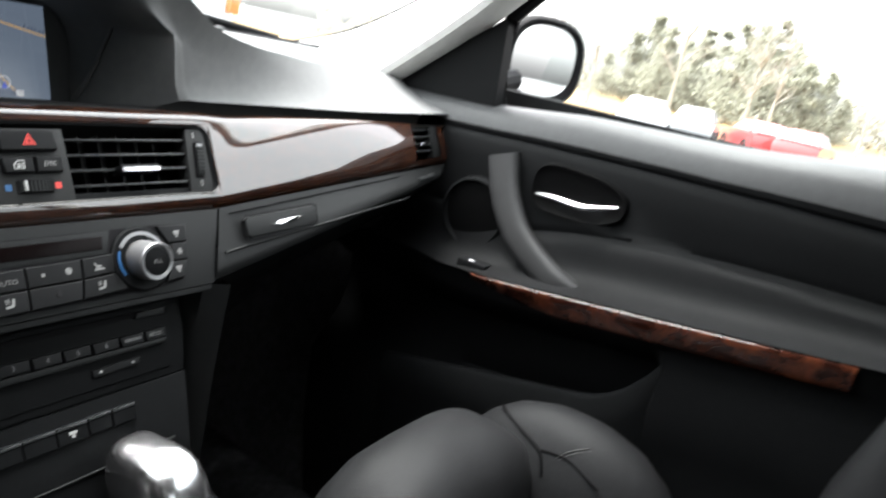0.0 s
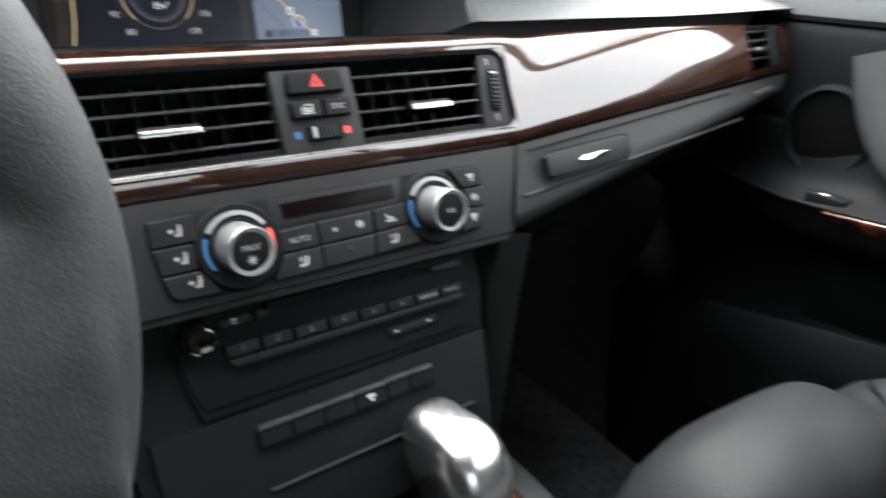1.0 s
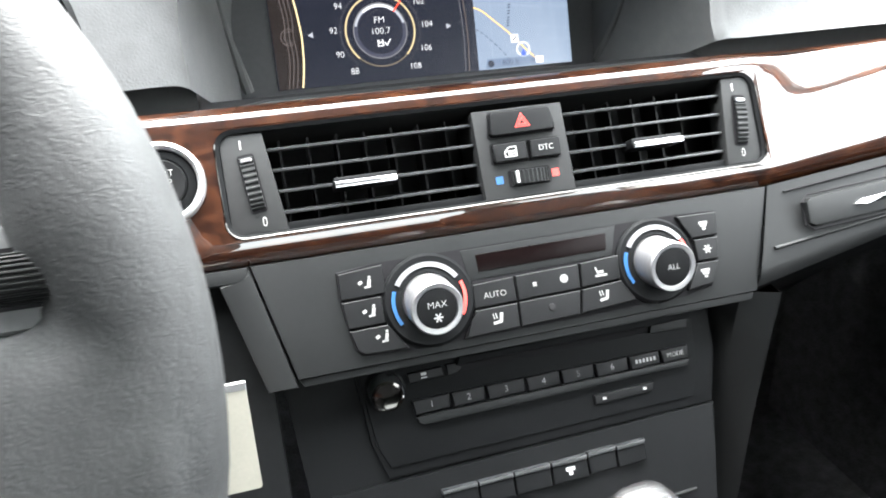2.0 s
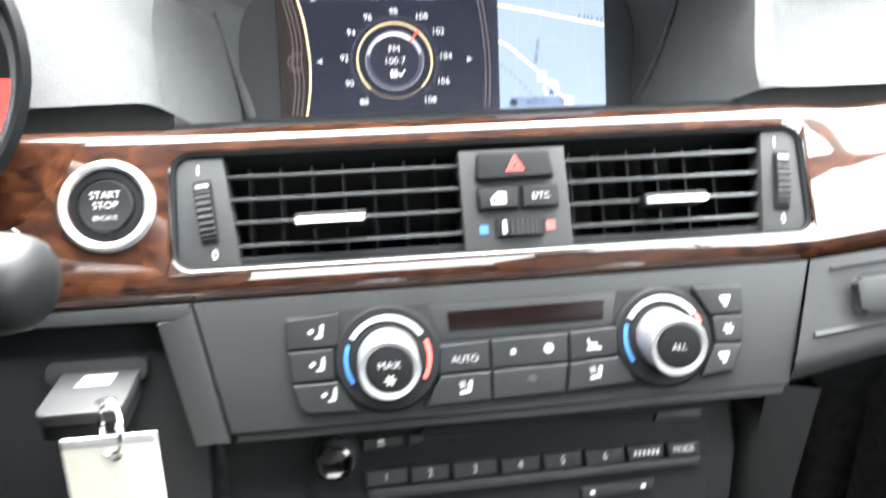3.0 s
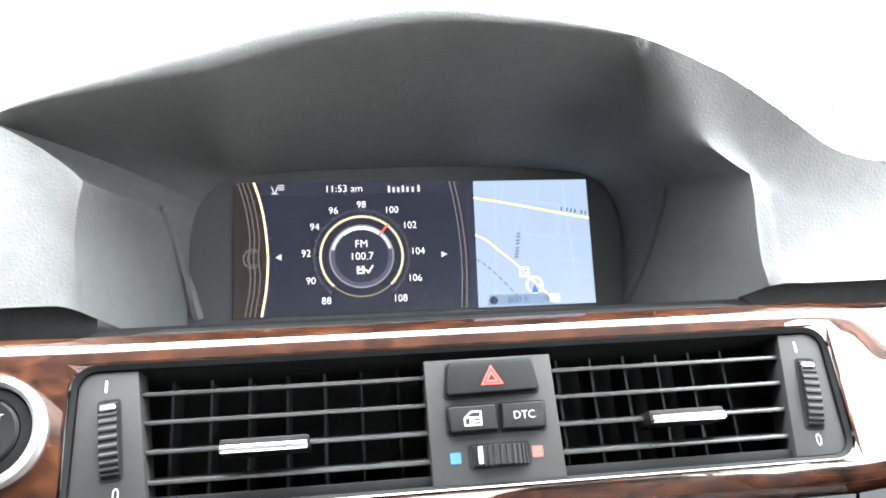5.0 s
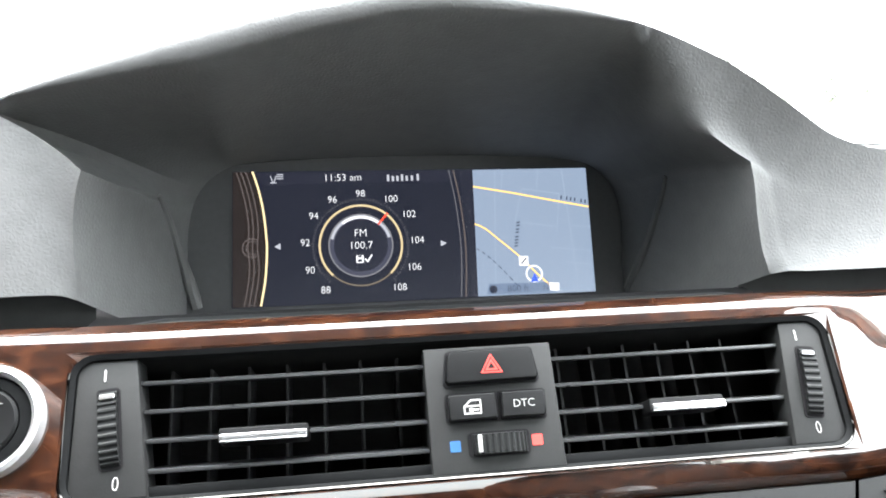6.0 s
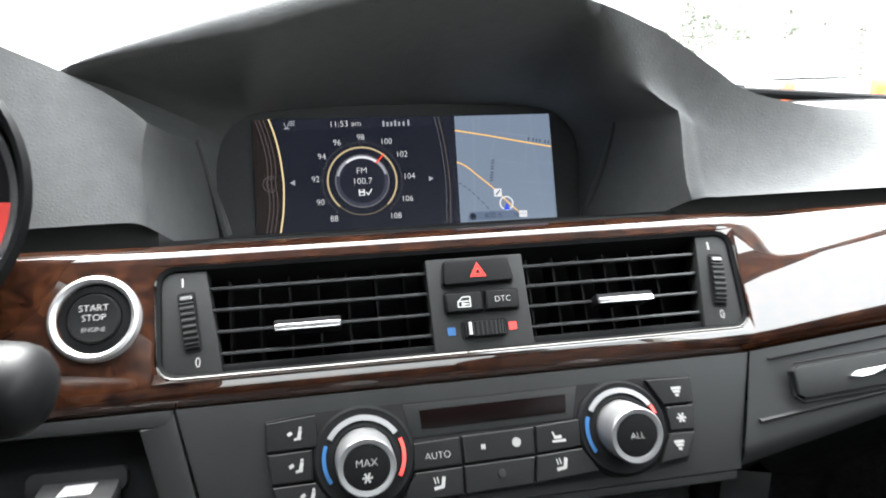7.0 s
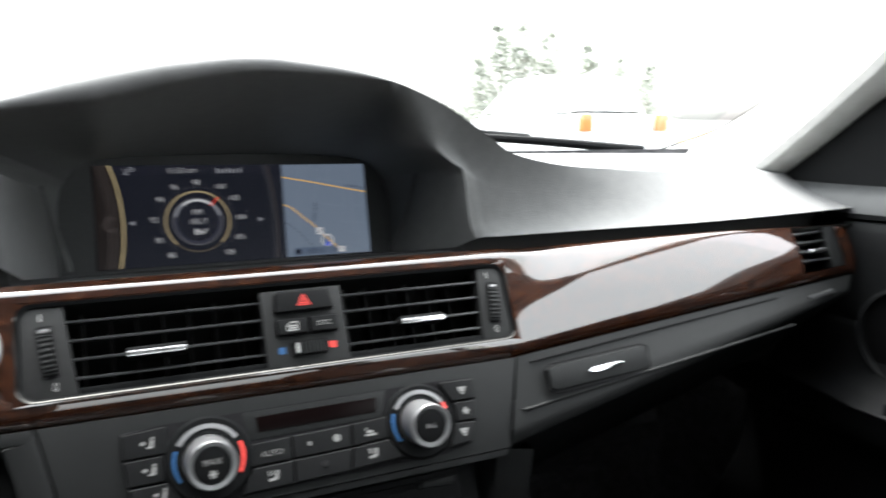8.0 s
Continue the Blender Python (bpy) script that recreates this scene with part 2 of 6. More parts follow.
def rounded(x0, x1, z0, z1, r, n=5):
    """A rounded rectangle outline in x and z."""
    out = []
    for cx, cz, a0 in ((x1 - r, z1 - r, 0), (x0 + r, z1 - r, 90), (x0 + r, z0 + r, 180), (x1 - r, z0 + r, 270)):
        for i in range(n + 1):
            a = radians(a0 + 90 * i / n)
            out.append((cx + r * math.cos(a), cz + r * math.sin(a)))
    return out


def lathe(profile, cx, cz, seg=40, bm=None, a0=0.0, a1=360.0):
    """Turn a profile of (radius, depth y) about an axis along y through (cx, cz)."""
    bm = bm or bmesh.new()
    full = abs(a1 - a0) >= 359.9
    steps = seg if full else seg + 1
    rings = []
    for i in range(steps):
        a = radians(a0 + (a1 - a0) * i / seg)
        rings.append([bm.verts.new((cx + r * math.cos(a), y, cz + r * math.sin(a))) for r, y in profile])
    for i in range(seg if full else seg):
        p, q = rings[i], rings[(i + 1) % steps]
        for j in range(len(profile) - 1):
            vs = [p[j], p[j + 1], q[j + 1], q[j]]
            try:
                bm.faces.new(vs)
            except ValueError:
                pass
    return bm


def skin(rows, closed=False, bm=None):
    """A surface through rows of points."""
    bm = bm or bmesh.new()
    vs = [[bm.verts.new(p) for p in row] for row in rows]
    for i in range(len(vs) - 1):
        m = len(vs[i])
        for j in range(m if closed else m - 1):
            bm.faces.new((vs[i][j], vs[i][(j + 1) % m], vs[i + 1][(j + 1) % m], vs[i + 1][j]))
    return bm


def tube(points, radius, seg=10, bm=None, flat=1.0, up=(0, 0, 1), caps=True):
    """A tube along points; radius is a number or one a point; flat squeezes it along its second axis."""
    bm = bm or bmesh.new()
    pts = [Vector(p) for p in points]
    rads = radius if isinstance(radius, (list, tuple)) else [radius] * len(pts)
    rings = []
    for i, p in enumerate(pts):
        t = (pts[min(i + 1, len(pts) - 1)] - pts[max(i - 1, 0)]).normalized()
        s = t.cross(Vector(up))
        if s.length < 1e-4:
            s = t.cross(Vector((1, 0, 0)))
        s.normalize()
        u = s.cross(t)
        rings.append([bm.verts.new(p + rads[i] * (math.cos(k * math.tau / seg) * s + flat * math.sin(k * math.tau / seg) * u)) for k in range(seg)])
    for a, b in zip(rings, rings[1:]):
        for k in range(seg):
            bm.faces.new((a[k], a[(k + 1) % seg], b[(k + 1) % seg], b[k]))
    if caps:
        bm.faces.new(rings[0][::-1])
        bm.faces.new(rings[-1])
    return bm


def smooth_line(pts, n):
    """n points along a smooth curve (Catmull-Rom) through pts."""
    ps = [Vector(p) for p in pts]
    out = []
    for i in range(n):
        f = i / (n - 1) * (len(ps) - 1)
        k = min(int(f), len(ps) - 2)
        t = f - k
        p0, p1, p2, p3 = ps[max(k - 1, 0)], ps[k], ps[k + 1], ps[min(k + 2, len(ps) - 1)]
        out.append(0.5 * ((2 * p1) + (p2 - p0) * t + (2 * p0 - 5 * p1 + 4 * p2 - p3) * t * t + (3 * p1 - p0 - 3 * p2 + p3) * t ** 3))
    return out


def lerp(a, b, t):
    return a + (b - a) * t


def writing(body, size, x, z, y, material, parent, name="lettering", turn=0.0, squeeze=1.0):
    """Words in Blender's own font, lying on a plate that faces local -y."""
    cu = bpy.data.curves.new(name, "FONT")
    cu.body, cu.size, cu.align_x, cu.align_y = body, size, "CENTER", "CENTER"
    cu.extrude = 0.00006
    cu.resolution_u = 3
    cu.offset = -0.016 * size
    tmp = new("tmp_text", cu)
    me = bpy.data.meshes.new_from_object(tmp.evaluated_get(bpy.context.evaluated_depsgraph_get()))
    bpy.data.objects.remove(tmp)
    me.name = name
    me.materials.clear()
    me.materials.append(material)
    ob = new(name, me)
    ob.parent = parent
    ob.matrix_basis = Matrix.Translation((x, y, z)) @ Matrix.Rotation(radians(90), 4, "X") @ Matrix.Rotation(radians(turn), 4, "Z") @ Matrix.Diagonal((squeeze, 1, 1, 1))
    return ob


def bars(rects, y, material, parent, name="symbol"):
    """Small printed marks: rectangles (x, z, width, height, turn in degrees) on a plate."""
    if len(rects) == 2:  # two separate marks
        bars(rects[:1], y, material, parent, name)
        return bars(rects[1:], y, material, parent, name)
    bm = bmesh.new()
    for x, z, w, h, turn in rects:
        c, s = math.cos(radians(turn)), math.sin(radians(turn))
        vs = [bm.verts.new((x + c * a - s * b, y, z + s * a + c * b)) for a, b in ((-w / 2, -h / 2), (w / 2, -h / 2), (w / 2, h / 2), (-w / 2, h / 2))]
        f = bm.faces.new(vs)
        ex = bmesh.ops.extrude_face_region(bm, geom=[f])
        bmesh.ops.translate(bm, vec=(0, 0.0002, 0), verts=[g for g in ex["geom"] if isinstance(g, bmesh.types.BMVert)])
    return part(name, bm, material, parent, smooth=False)

# ---- the car's shell: floor, roof, pillars, closing walls ----
mm = 0.001
CX = 0.018


def structure(name, bm, material, label, category):
    ob = part(name, bm, material)
    return tagged(ob, label, category, kind="structure")


structure("floor", box(-0.72, 0.72, -2.1, 0.45, 0.24, 0.28, 0.01), M_CARPET, "black carpeted car floor in deep shade", "floor")
structure("wall_front", skin([[(x, 0.20 + 0.12 * (z < 0.6), z) for z in (0.28, 0.5, 0.62, 1.03)] for x in (-0.70, -0.3, 0.3, 0.70)]), M_CARPET, "black carpeted bulkhead at the end of the footwell", "wall")
roof_rows = []
for i in range(9):
    f = i / 8
    yy = lerp(-0.47, -1.75, f)
    roof_rows.append([(CX + 0.55 * s, yy, 1.43 + 0.05 * math.sin(math.pi * (0.15 + 0.7 * f)) - 0.045 * abs(s) ** 2.5) for s in (-1, -0.8, -0.5, 0, 0.5, 0.8, 1)])
bm = skin(roof_rows)
bmesh.ops.solidify(bm, geom=bm.faces[:], thickness=0.03)
structure("ceiling", bm, M_LINER, "light grey cloth headliner of the car roof", "headliner")


def pillar(points, w0, w1, name, mat, label):
    structure(name, tube(smooth_line(points, 14), [lerp(w0, w1, i / 13) for i in range(14)], seg=12, flat=0.55), mat, label, "pillar")


for s, side in ((1, "right"), (-1, "left")):
    o = CX
    pillar([(o + s * 0.600, 0.06, 0.985), (o + s * 0.592, -0.14, 1.135), (o + s * 0.562, -0.33, 1.31), (o + s * 0.525, -0.48, 1.425)], 0.030, 0.033, "pillar_front_" + side, M_PILLAR, "grey cloth-covered windscreen pillar")
    pillar([(o + s * 0.60, -0.98, 0.95), (o + s * 0.585, -1.02, 1.15), (o + s * 0.53, -1.06, 1.42)], 0.060, 0.05, "pillar_middle_" + side, M_PILLAR, "grey cloth-covered middle pillar")
    pillar([(o + s * 0.60, -1.95, 0.95), (o + s * 0.57, -1.82, 1.18), (o + s * 0.52, -1.70, 1.42)], 0.12, 0.08, "pillar_rear_" + side, M_PILLAR, "grey cloth-covered rear pillar")
    structure("trim_rail_" + side, tube(smooth_line([(o + s * 0.53, -0.46, 1.42), (o + s * 0.54, -1.1, 1.43), (o + s * 0.53, -1.75, 1.41)], 12), 0.03, seg=10), M_LINER, "grey roof rail above the side windows", "trim")
    structure("wall_kick_" + side, box(*sorted((o + s * 0.605, o + s * 0.69)), -0.06, 0.40, 0.26, 1.0, 0.01), M_CARPET, "black kick panel beside the footwell", "wall")
    structure("wall_rear_" + side, box(*sorted((o + s * 0.58, o + s * 0.66)), -2.05, -0.985, 0.28, 1.03, 0.02), M_DOOR, "black lower side panel beside the rear seat", "wall")
# broad flared foot of each windscreen pillar, out to the black seal of the glass
SEAL = [(0.642, 0.286, 1.020), (0.668, 0.252, 1.036), (0.684, 0.205, 1.054), (0.685, 0.150, 1.078), (0.676, 0.085, 1.108), (0.655, -0.010, 1.155), (0.620, -0.160, 1.240), (0.560, -0.400, 1.385)]
INNER = [(0.625, 0.150, 0.985), (0.612, 0.100, 0.990), (0.604, 0.055, 1.005), (0.600, 0.010, 1.030), (0.597, -0.045, 1.070), (0.592, -0.140, 1.140), (0.575, -0.260, 1.250), (0.535, -0.450, 1.400)]
for s, side in ((1, "right"), (-1, "left")):
    seal = smooth_line([(CX + s * x, y, z) for x, y, z in SEAL], 24)
    inner = smooth_line([(CX + s * x, y, z) for x, y, z in INNER], 24)
    structure("trim_pillar_" + side, skin([[lerp(a, b, f) + Vector((-s * 0.012, 0, 0.010)) * math.sin(math.pi * f) for a, b in zip(seal, inner)] for f in [k / 8 for k in range(9)]]), M_PILLAR, "pale grey cloth cladding flaring out to the windscreen", "pillar trim")
    structure("trim_seal_" + side, tube(seal, 0.0028, seg=8), M_BLACK, "thin black rubber seal at the windscreen's edge", "seal")
structure("trim_header", tube(smooth_line([(CX - 0.53, -0.47, 1.41), (CX, -0.44, 1.445), (CX + 0.53, -0.47, 1.41)], 13), 0.028, seg=10), M_LINER, "grey roof edge above the windscreen", "trim")
structure("wall_back", box(-0.62, 0.66, -2.1, -1.95, 0.28, 1.04, 0.03), M_LEATHER, "black leather rear seat back closing the cabin", "wall")
structure("trim_rear_header", box(-0.5, 0.54, -1.78, -1.70, 1.38, 1.44, 0.02), M_LINER, "grey roof edge above the rear window", "trim")

# windscreen and rear panes, and an unseen wall added to block driver's-side light
ws = [[(CX + s * lerp(0.700, 0.565, f), lerp(0.42, -0.44, f) - 0.08 * abs(s) ** 2, lerp(1.02, 1.435, f) - 0.02 * abs(s) ** 2) for s in [k / 6 - 1 for k in range(13)]] for f in [k / 8 for k in range(9)]]
pane = structure("window_1", skin(ws), M_GLASS, "clear raked windscreen glass", "windscreen")
pane.visible_shadow = False
structure("window_3", skin([[(CX + 0.63, y, 1.03), (CX + 0.60, y, 1.22), (CX + 0.545, y, 1.41)] for y in (-1.90, -1.5, -1.06)]), M_TINT, "tinted rear side window", "car window")
structure("window_5", skin([[(x, -2.0, 1.04), (x, -1.86, 1.22), (x, -1.74, 1.40)] for x in (-0.55, 0.0, 0.58)]), M_TINT, "tinted rear window glass", "car window")
structure("wall_left", box(CX - 0.70, CX - 0.585, -2.05, -0.12, 0.28, 1.45, 0.025), M_DOOR, "unseen black wall added to shut out light from the driver's side", "wall")

# ---- dashboard ----
F = pose(CX, -0.1305, 0.953, -27.5, 0, 1.7)  # the fascia's own plane: x along it, y into it, z up it
dash = thing("dashboard", "dark grey soft-touch car dashboard with hooded display and burl trim", "dashboard")

# the hood over the display and the covers beside it: one soft skin
# the recess edge runs up the driver's side, over the crest and down the passenger's side
OPEN = [(-0.1640, -0.100, 0.975), (-0.1640, -0.100, 0.990), (-0.1640, -0.098, 1.010), (-0.1610, -0.098, 1.027), (-0.1555, -0.097, 1.0425), (-0.1460, -0.098, 1.0615), (-0.1280, -0.100, 1.079), (-0.1050, -0.104, 1.0930), (-0.0695, -0.110, 1.1020), (-0.034, -0.114, 1.1062), (0.003, -0.115, 1.1080), (0.042, -0.114, 1.1062), (0.084, -0.110, 1.0998), (0.110, -0.104, 1.0922), (0.133, -0.100, 1.0785), (0.1505, -0.099, 1.0595), (0.159, -0.099, 1.0405), (0.1635, -0.100, 1.022), (0.1655, -0.100, 1.006), (0.1685, -0.100, 0.988), (0.1710, -0.101, 0.979), (0.1725, -0.101, 0.974)]
INNER = [(-0.1385, 0.002, 0.925), (-0.1400, 0.011, 0.978), (-0.1395, 0.017, 1.000), (-0.1350, 0.022, 1.017), (-0.1240, 0.026, 1.030), (-0.1060, 0.028, 1.0365), (-0.055, 0.029, 1.0390), (0.000, 0.030, 1.0395), (0.055, 0.030, 1.0385), (0.105, 0.029, 1.0345), (0.1230, 0.027, 1.0275), (0.1330, 0.023, 1.015), (0.1370, 0.018, 0.998), (0.1360, 0.012, 0.976), (0.1330, 0.003, 0.925)]
N, NR, KL, KC, KR = 85, 49, 28, 14, 52  # KL, KR: where the edge joins the crest; KC: where the binnacle's crease meets it
o_line, i_line = smooth_line(OPEN, N), smooth_line(INNER, N)


def bow(a, m, b, f):
    return (1 - f) ** 2 * a + 2 * f * (1 - f) * m + f * f * b


# the crest is a fat soft roll that dies away down the sides
roll = [min(1.0, max(0.0, (q.z - 1.048) / 0.042)) for q in o_line]
roll = [0.012 * r * r * (3 - 2 * r) for r in roll]
o_line = [q + Vector((0, 0.55 * r, 0.46 * r)) for q, r in zip(o_line, roll)]

# passenger's side: crest and lower edge
RIDGE_R = [(0.110, -0.104, 1.0922), (0.137, -0.101, 1.0825), (0.162, -0.101, 1.0690), (0.187, -0.099, 1.0545), (0.214, -0.093, 1.0415), (0.262, -0.085, 1.0315), (0.315, -0.072, 1.0265), (0.415, -0.05, 1.0205), (0.615, -0.006, 1.009)]
LOW_R = [(0.1725, -0.101, 0.972), (0.181, -0.1035, 0.9745), (0.190, -0.105, 0.975), (0.206, -0.1055, 0.9755), (0.245, -0.106, 0.976), (0.31, -0.107, 0.9765), (0.40, -0.108, 0.977), (0.50, -0.107, 0.979), (0.615, -0.104, 0.982)]
# driver's side: crest, crease of the instrument binnacle, lower edge
RIDGE_L = [(-0.105, -0.104, 1.0930), (-0.138, -0.098, 1.0830), (-0.173, -0.093, 1.0735), (-0.199, -0.085, 1.0670), (-0.222, -0.065, 1.062), (-0.256, -0.045, 1.06), (-0.32, -0.03, 1.06), (-0.42, -0.02, 1.05), (-0.56, -0.01, 1.03)]
CREASE_L = [(-0.1585, -0.099, 1.033), (-0.168, -0.0925, 1.041), (-0.182, -0.087, 1.051), (-0.197, -0.0845, 1.060), (-0.222, -0.087, 1.073), (-0.256, -0.095, 1.088), (-0.32, -0.108, 1.104), (-0.42, -0.11, 1.10), (-0.56, -0.11, 1.06)]
LOW_L = [(-0.1640, -0.100, 0.9735), (-0.170, -0.105, 0.9775), (-0.180, -0.109, 0.979), (-0.198, -0.112, 0.9795), (-0.235, -0.114, 0.9795), (-0.29, -0.116, 0.9795), (-0.35, -0.118, 0.9795), (-0.43, -0.121, 0.9795), (-0.56, -0.125, 0.9795)]
for RIDGE in (RIDGE_R, RIDGE_L):
    for i, share in enumerate((0.0048, 0.0046, 0.0036, 0.0016)):
        RIDGE[i] = (RIDGE[i][0], RIDGE[i][1] + 0.8 * share, RIDGE[i][2] + share)
tr, lr = smooth_line(RIDGE_R, NR), smooth_line(LOW_R, NR)
tl, cl_l, ll = smooth_line(RIDGE_L, NR), smooth_line(CREASE_L, NR), smooth_line(LOW_L, NR)


def eased(line, passes, lo, hi):
    """The line with its bends between two of its points evened out."""
    line = list(line)
    for _ in range(passes):
        line = [lerp(q, (line[i - 1] + line[i + 1]) / 2, 0.5) if lo <= i < hi else q for i, q in enumerate(line)]
    return line


# the skyline: driver's crest, the hood's crest, passenger's crest
top_line = tl[::-1] + o_line[KL + 1:KR] + tr
J1, J2 = NR - 1, NR + KR - KL - 1
top_line = eased(eased(top_line, 30, J1 - 9, J1 + 10), 30, J2 - 10, J2 + 9)
tl, tr = top_line[:NR][::-1], top_line[J2:]
kx = next(k for k in range(8, NR) if cl_l[k].z > tl[k].z)  # the binnacle's crease meets the skyline here
KE = 66  # where the passenger's cover lets go of the recess edge
hood_bm = bmesh.new()
# passenger's cover
rows = []
n_r = N - 1 - KR
free = N - 1 - KE
for j in range(n_r + 1):
    f = j / n_r
    row = []
    for i in range(NR):
        p0, p1 = lr[i], tr[i]
        full = 0.25 * min(1.0, max(0.0, (i - 8) / 18))  # a cove by the hood, swelling out further along
        row.append(bow(p0, Vector((lerp(p0.x, p1.x, 0.4), lerp(p0.y, p1.y, 0.55) + lerp(0.022, -0.012, full), lerp(p0.z, p1.z, lerp(0.22, 0.62, full)))), p1, f))
    if j <= free:
        off = o_line[N - 1 - j] - row[0]
        hold = off
    else:
        off = hold * (1 - (j - free) / (n_r - free)) ** 2
    rows.append([p + off * max(0.0, 1 - i / 26) ** 2 for i, p in enumerate(row)])
skin(rows, bm=hood_bm)
seam_r = [rows[j][0] for j in range(free, n_r + 1)]
run_r = [(rows[j][0] - rows[j][3]).normalized() for j in range(free, n_r + 1)]
# driver's cover: its top edge is a narrow roll
rows = []
for j in range(KC + 1):
    row = []
    for k in range(NR):
        away = min(1.0, k / 16)
        p0, p1 = ll[k], cl_l[k]
        row.append(bow(p0, Vector((lerp(p0.x, p1.x, 0.4), lerp(p0.y, p1.y, 0.5) + 0.012 - 0.010 * away, lerp(p0.z, p1.z, 0.5))), p1, j / KC))
    off = o_line[j] - row[0]
    rows.append([p + off * max(0.0, 1 - k / 26) ** 2 for k, p in enumerate(row)])
for a in range(18, 109, 18):
    rows.append([q + Vector((0, math.sin(radians(a)), math.cos(radians(a)) - 1)) * 0.0075 * min(1.0, k / 7) for k, q in enumerate(rows[KC])])
skin(rows, bm=hood_bm)
ledge_l = rows[-1]
skin([[lerp(ledge_l[k], tl[k], f) for k in range(kx, NR)] for f in (0, 0.5, 1)], bm=hood_bm)
# the recess and the hood's flanks: one smooth shell from the outer edge to the display's plate
edge = [(o_line[k], k, 0.0, 0.0) for k in range(KC)]
edge += [(ledge_l[k], lerp(KC, KC + 5, k / kx), 0.0, min(1.0, k / 6)) for k in range(kx)]
edge += [(tl[k], lerp(KC + 5, KL, 1 - k / kx), 0.012 * (1 - k / kx) ** 1.5, k / kx) for k in range(kx, 0, -1)]
edge += [(top_line[J1 + k - KL], k, roll[k] * min(1.0, (KR - k) / 22) ** 0.7, 0.0) for k in range(KL, KR)]
edge += [(q, lerp(KE, KR, j / (len(seam_r) - 1)), 0.0, -min(1.0, j / 7) * (1 - (j / (len(seam_r) - 1)) ** 2)) for j, q in list(enumerate(seam_r))[:0:-1]]
edge += [(o_line[k], k, 0.0, 0.0) for k in range(KE, N)]
ends = []
for q, k, r, flare in edge:
    lo = min(int(k), N - 2)
    ends.append(lerp(i_line[lo], i_line[lo + 1], k - lo))
rows = [[q + Vector((0, -r * math.sin(radians(a)), r * (math.cos(radians(a)) - 1))) for q, k, r, flare in edge] for a in range(0, 120, 12)]
for j in range(15):
    row = []
    for (q, k, r, flare), b in zip(edge, ends):
        a = q + Vector((0, -0.866 * r, -1.5 * r))
        m = lerp(a, b, 0.30) + Vector((0, 0, -0.9 * r))
        swell = Vector((lerp(a.x, b.x, 0.50), lerp(a.y, b.y, 0.22), lerp(a.z, b.z, 0.30)))
        if flare < 0:  # run on from the passenger's cover without an edge
            near = min(range(len(seam_r)), key=lambda i: (seam_r[i] - q).length)
            swell = a + run_r[near] * 0.26 * (b - a).length + (b - a) * 0.08
        row.append(bow(a, lerp(m, swell, abs(flare)), b, j / 14))
    rows.append(row)
skin(rows, bm=hood_bm)
skin([[lerp(q, Vector((q.x, 0.20 - 0.12 * (q.x / 0.6) ** 2, 1.029)), f) for q in top_line] for f in (0, 0.02, 0.06, 0.15, 0.3, 0.5, 0.75, 1.0)], bm=hood_bm)
bmesh.ops.remove_doubles(hood_bm, verts=hood_bm.verts, dist=1e-5)
# the head of the passenger's side seam melts into the crest
ease = {}
for v in hood_bm.verts:
    if 0.02 < v.co.x < 0.19 and 1.045 < v.co.z and v.co.y < 0.02:
        gap = min((v.co - q).length for q in seam_r[4:])
        sky = min((v.co - q).length for q in top_line)
        if gap < 0.06:
            ease[v] = (1 - gap / 0.06) * min(1.0, sky / 0.018) * min(1.0, (v.co.z - 1.045) / 0.015)
for _ in range(45):
    moved = {v: lerp(v.co, sum((e.other_vert(v).co for e in v.link_edges), Vector()) / len(v.link_edges), 0.5 * w) for v, w in ease.items()}
    for v, co in moved.items():
        v.co = co
part("hood", hood_bm, M_SOFT, dash, "soft dark grey skin hooding the display", angle=58)

# dark ledge under the covers and the display's sill
part("ledge", skin([[(x, y + 0.03 * x, z) for x in (-0.160, -0.08, 0.0, 0.09, 0.170)] for y, z in ((-0.121, 0.9500), (-0.117, 0.9600), (-0.104, 0.9620), (-0.085, 0.9640), (-0.02, 0.9300))]), M_GAP, dash, "matt black gap between cover and trim")
rows = [[(lerp(-0.149, 0.170, k / 12), lerp(y, y + 0.006, k / 12), z - 0.0035 * (k in (0, 12))) for k in range(13)] for y, z in ((-0.1185, 0.9610), (-0.1165, 0.9655), (-0.112, 0.9670), (-0.108, 0.9658), (-0.06, 0.9545), (0.012, 0.9360))]
part("display_sill", skin(rows), M_TRIM, dash, "thin grey lip below the display", angle=50)
for x0, x1, foot in ((-0.60, -0.163, 0.016), (0.172, 0.62, 0.014)):  # gaps under the two covers, their shade in the skin's colour
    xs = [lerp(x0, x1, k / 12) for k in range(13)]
    part("cover_gap", skin([[(x + (foot if x == (x1 if x1 < 0 else x0) else 0.0) * (1 if x1 < 0 else -1) * drop, y + 0.03 * x, z) for x in xs] for y, z, drop in ((-0.1242, 0.9655, 1.0), (-0.1225, 0.9635, 0.8), (-0.115, 0.9570, 0.5), (-0.078, 0.9520, 0.0), (-0.074, 0.983, 0.0))]), M_SOFT_SHADED, dash, "cover skin turned under, shade put into its colour")
part("core", box(-0.60, 0.60, -0.045, 0.19, 0.80, 0.925, 0.01), M_GAP, dash)
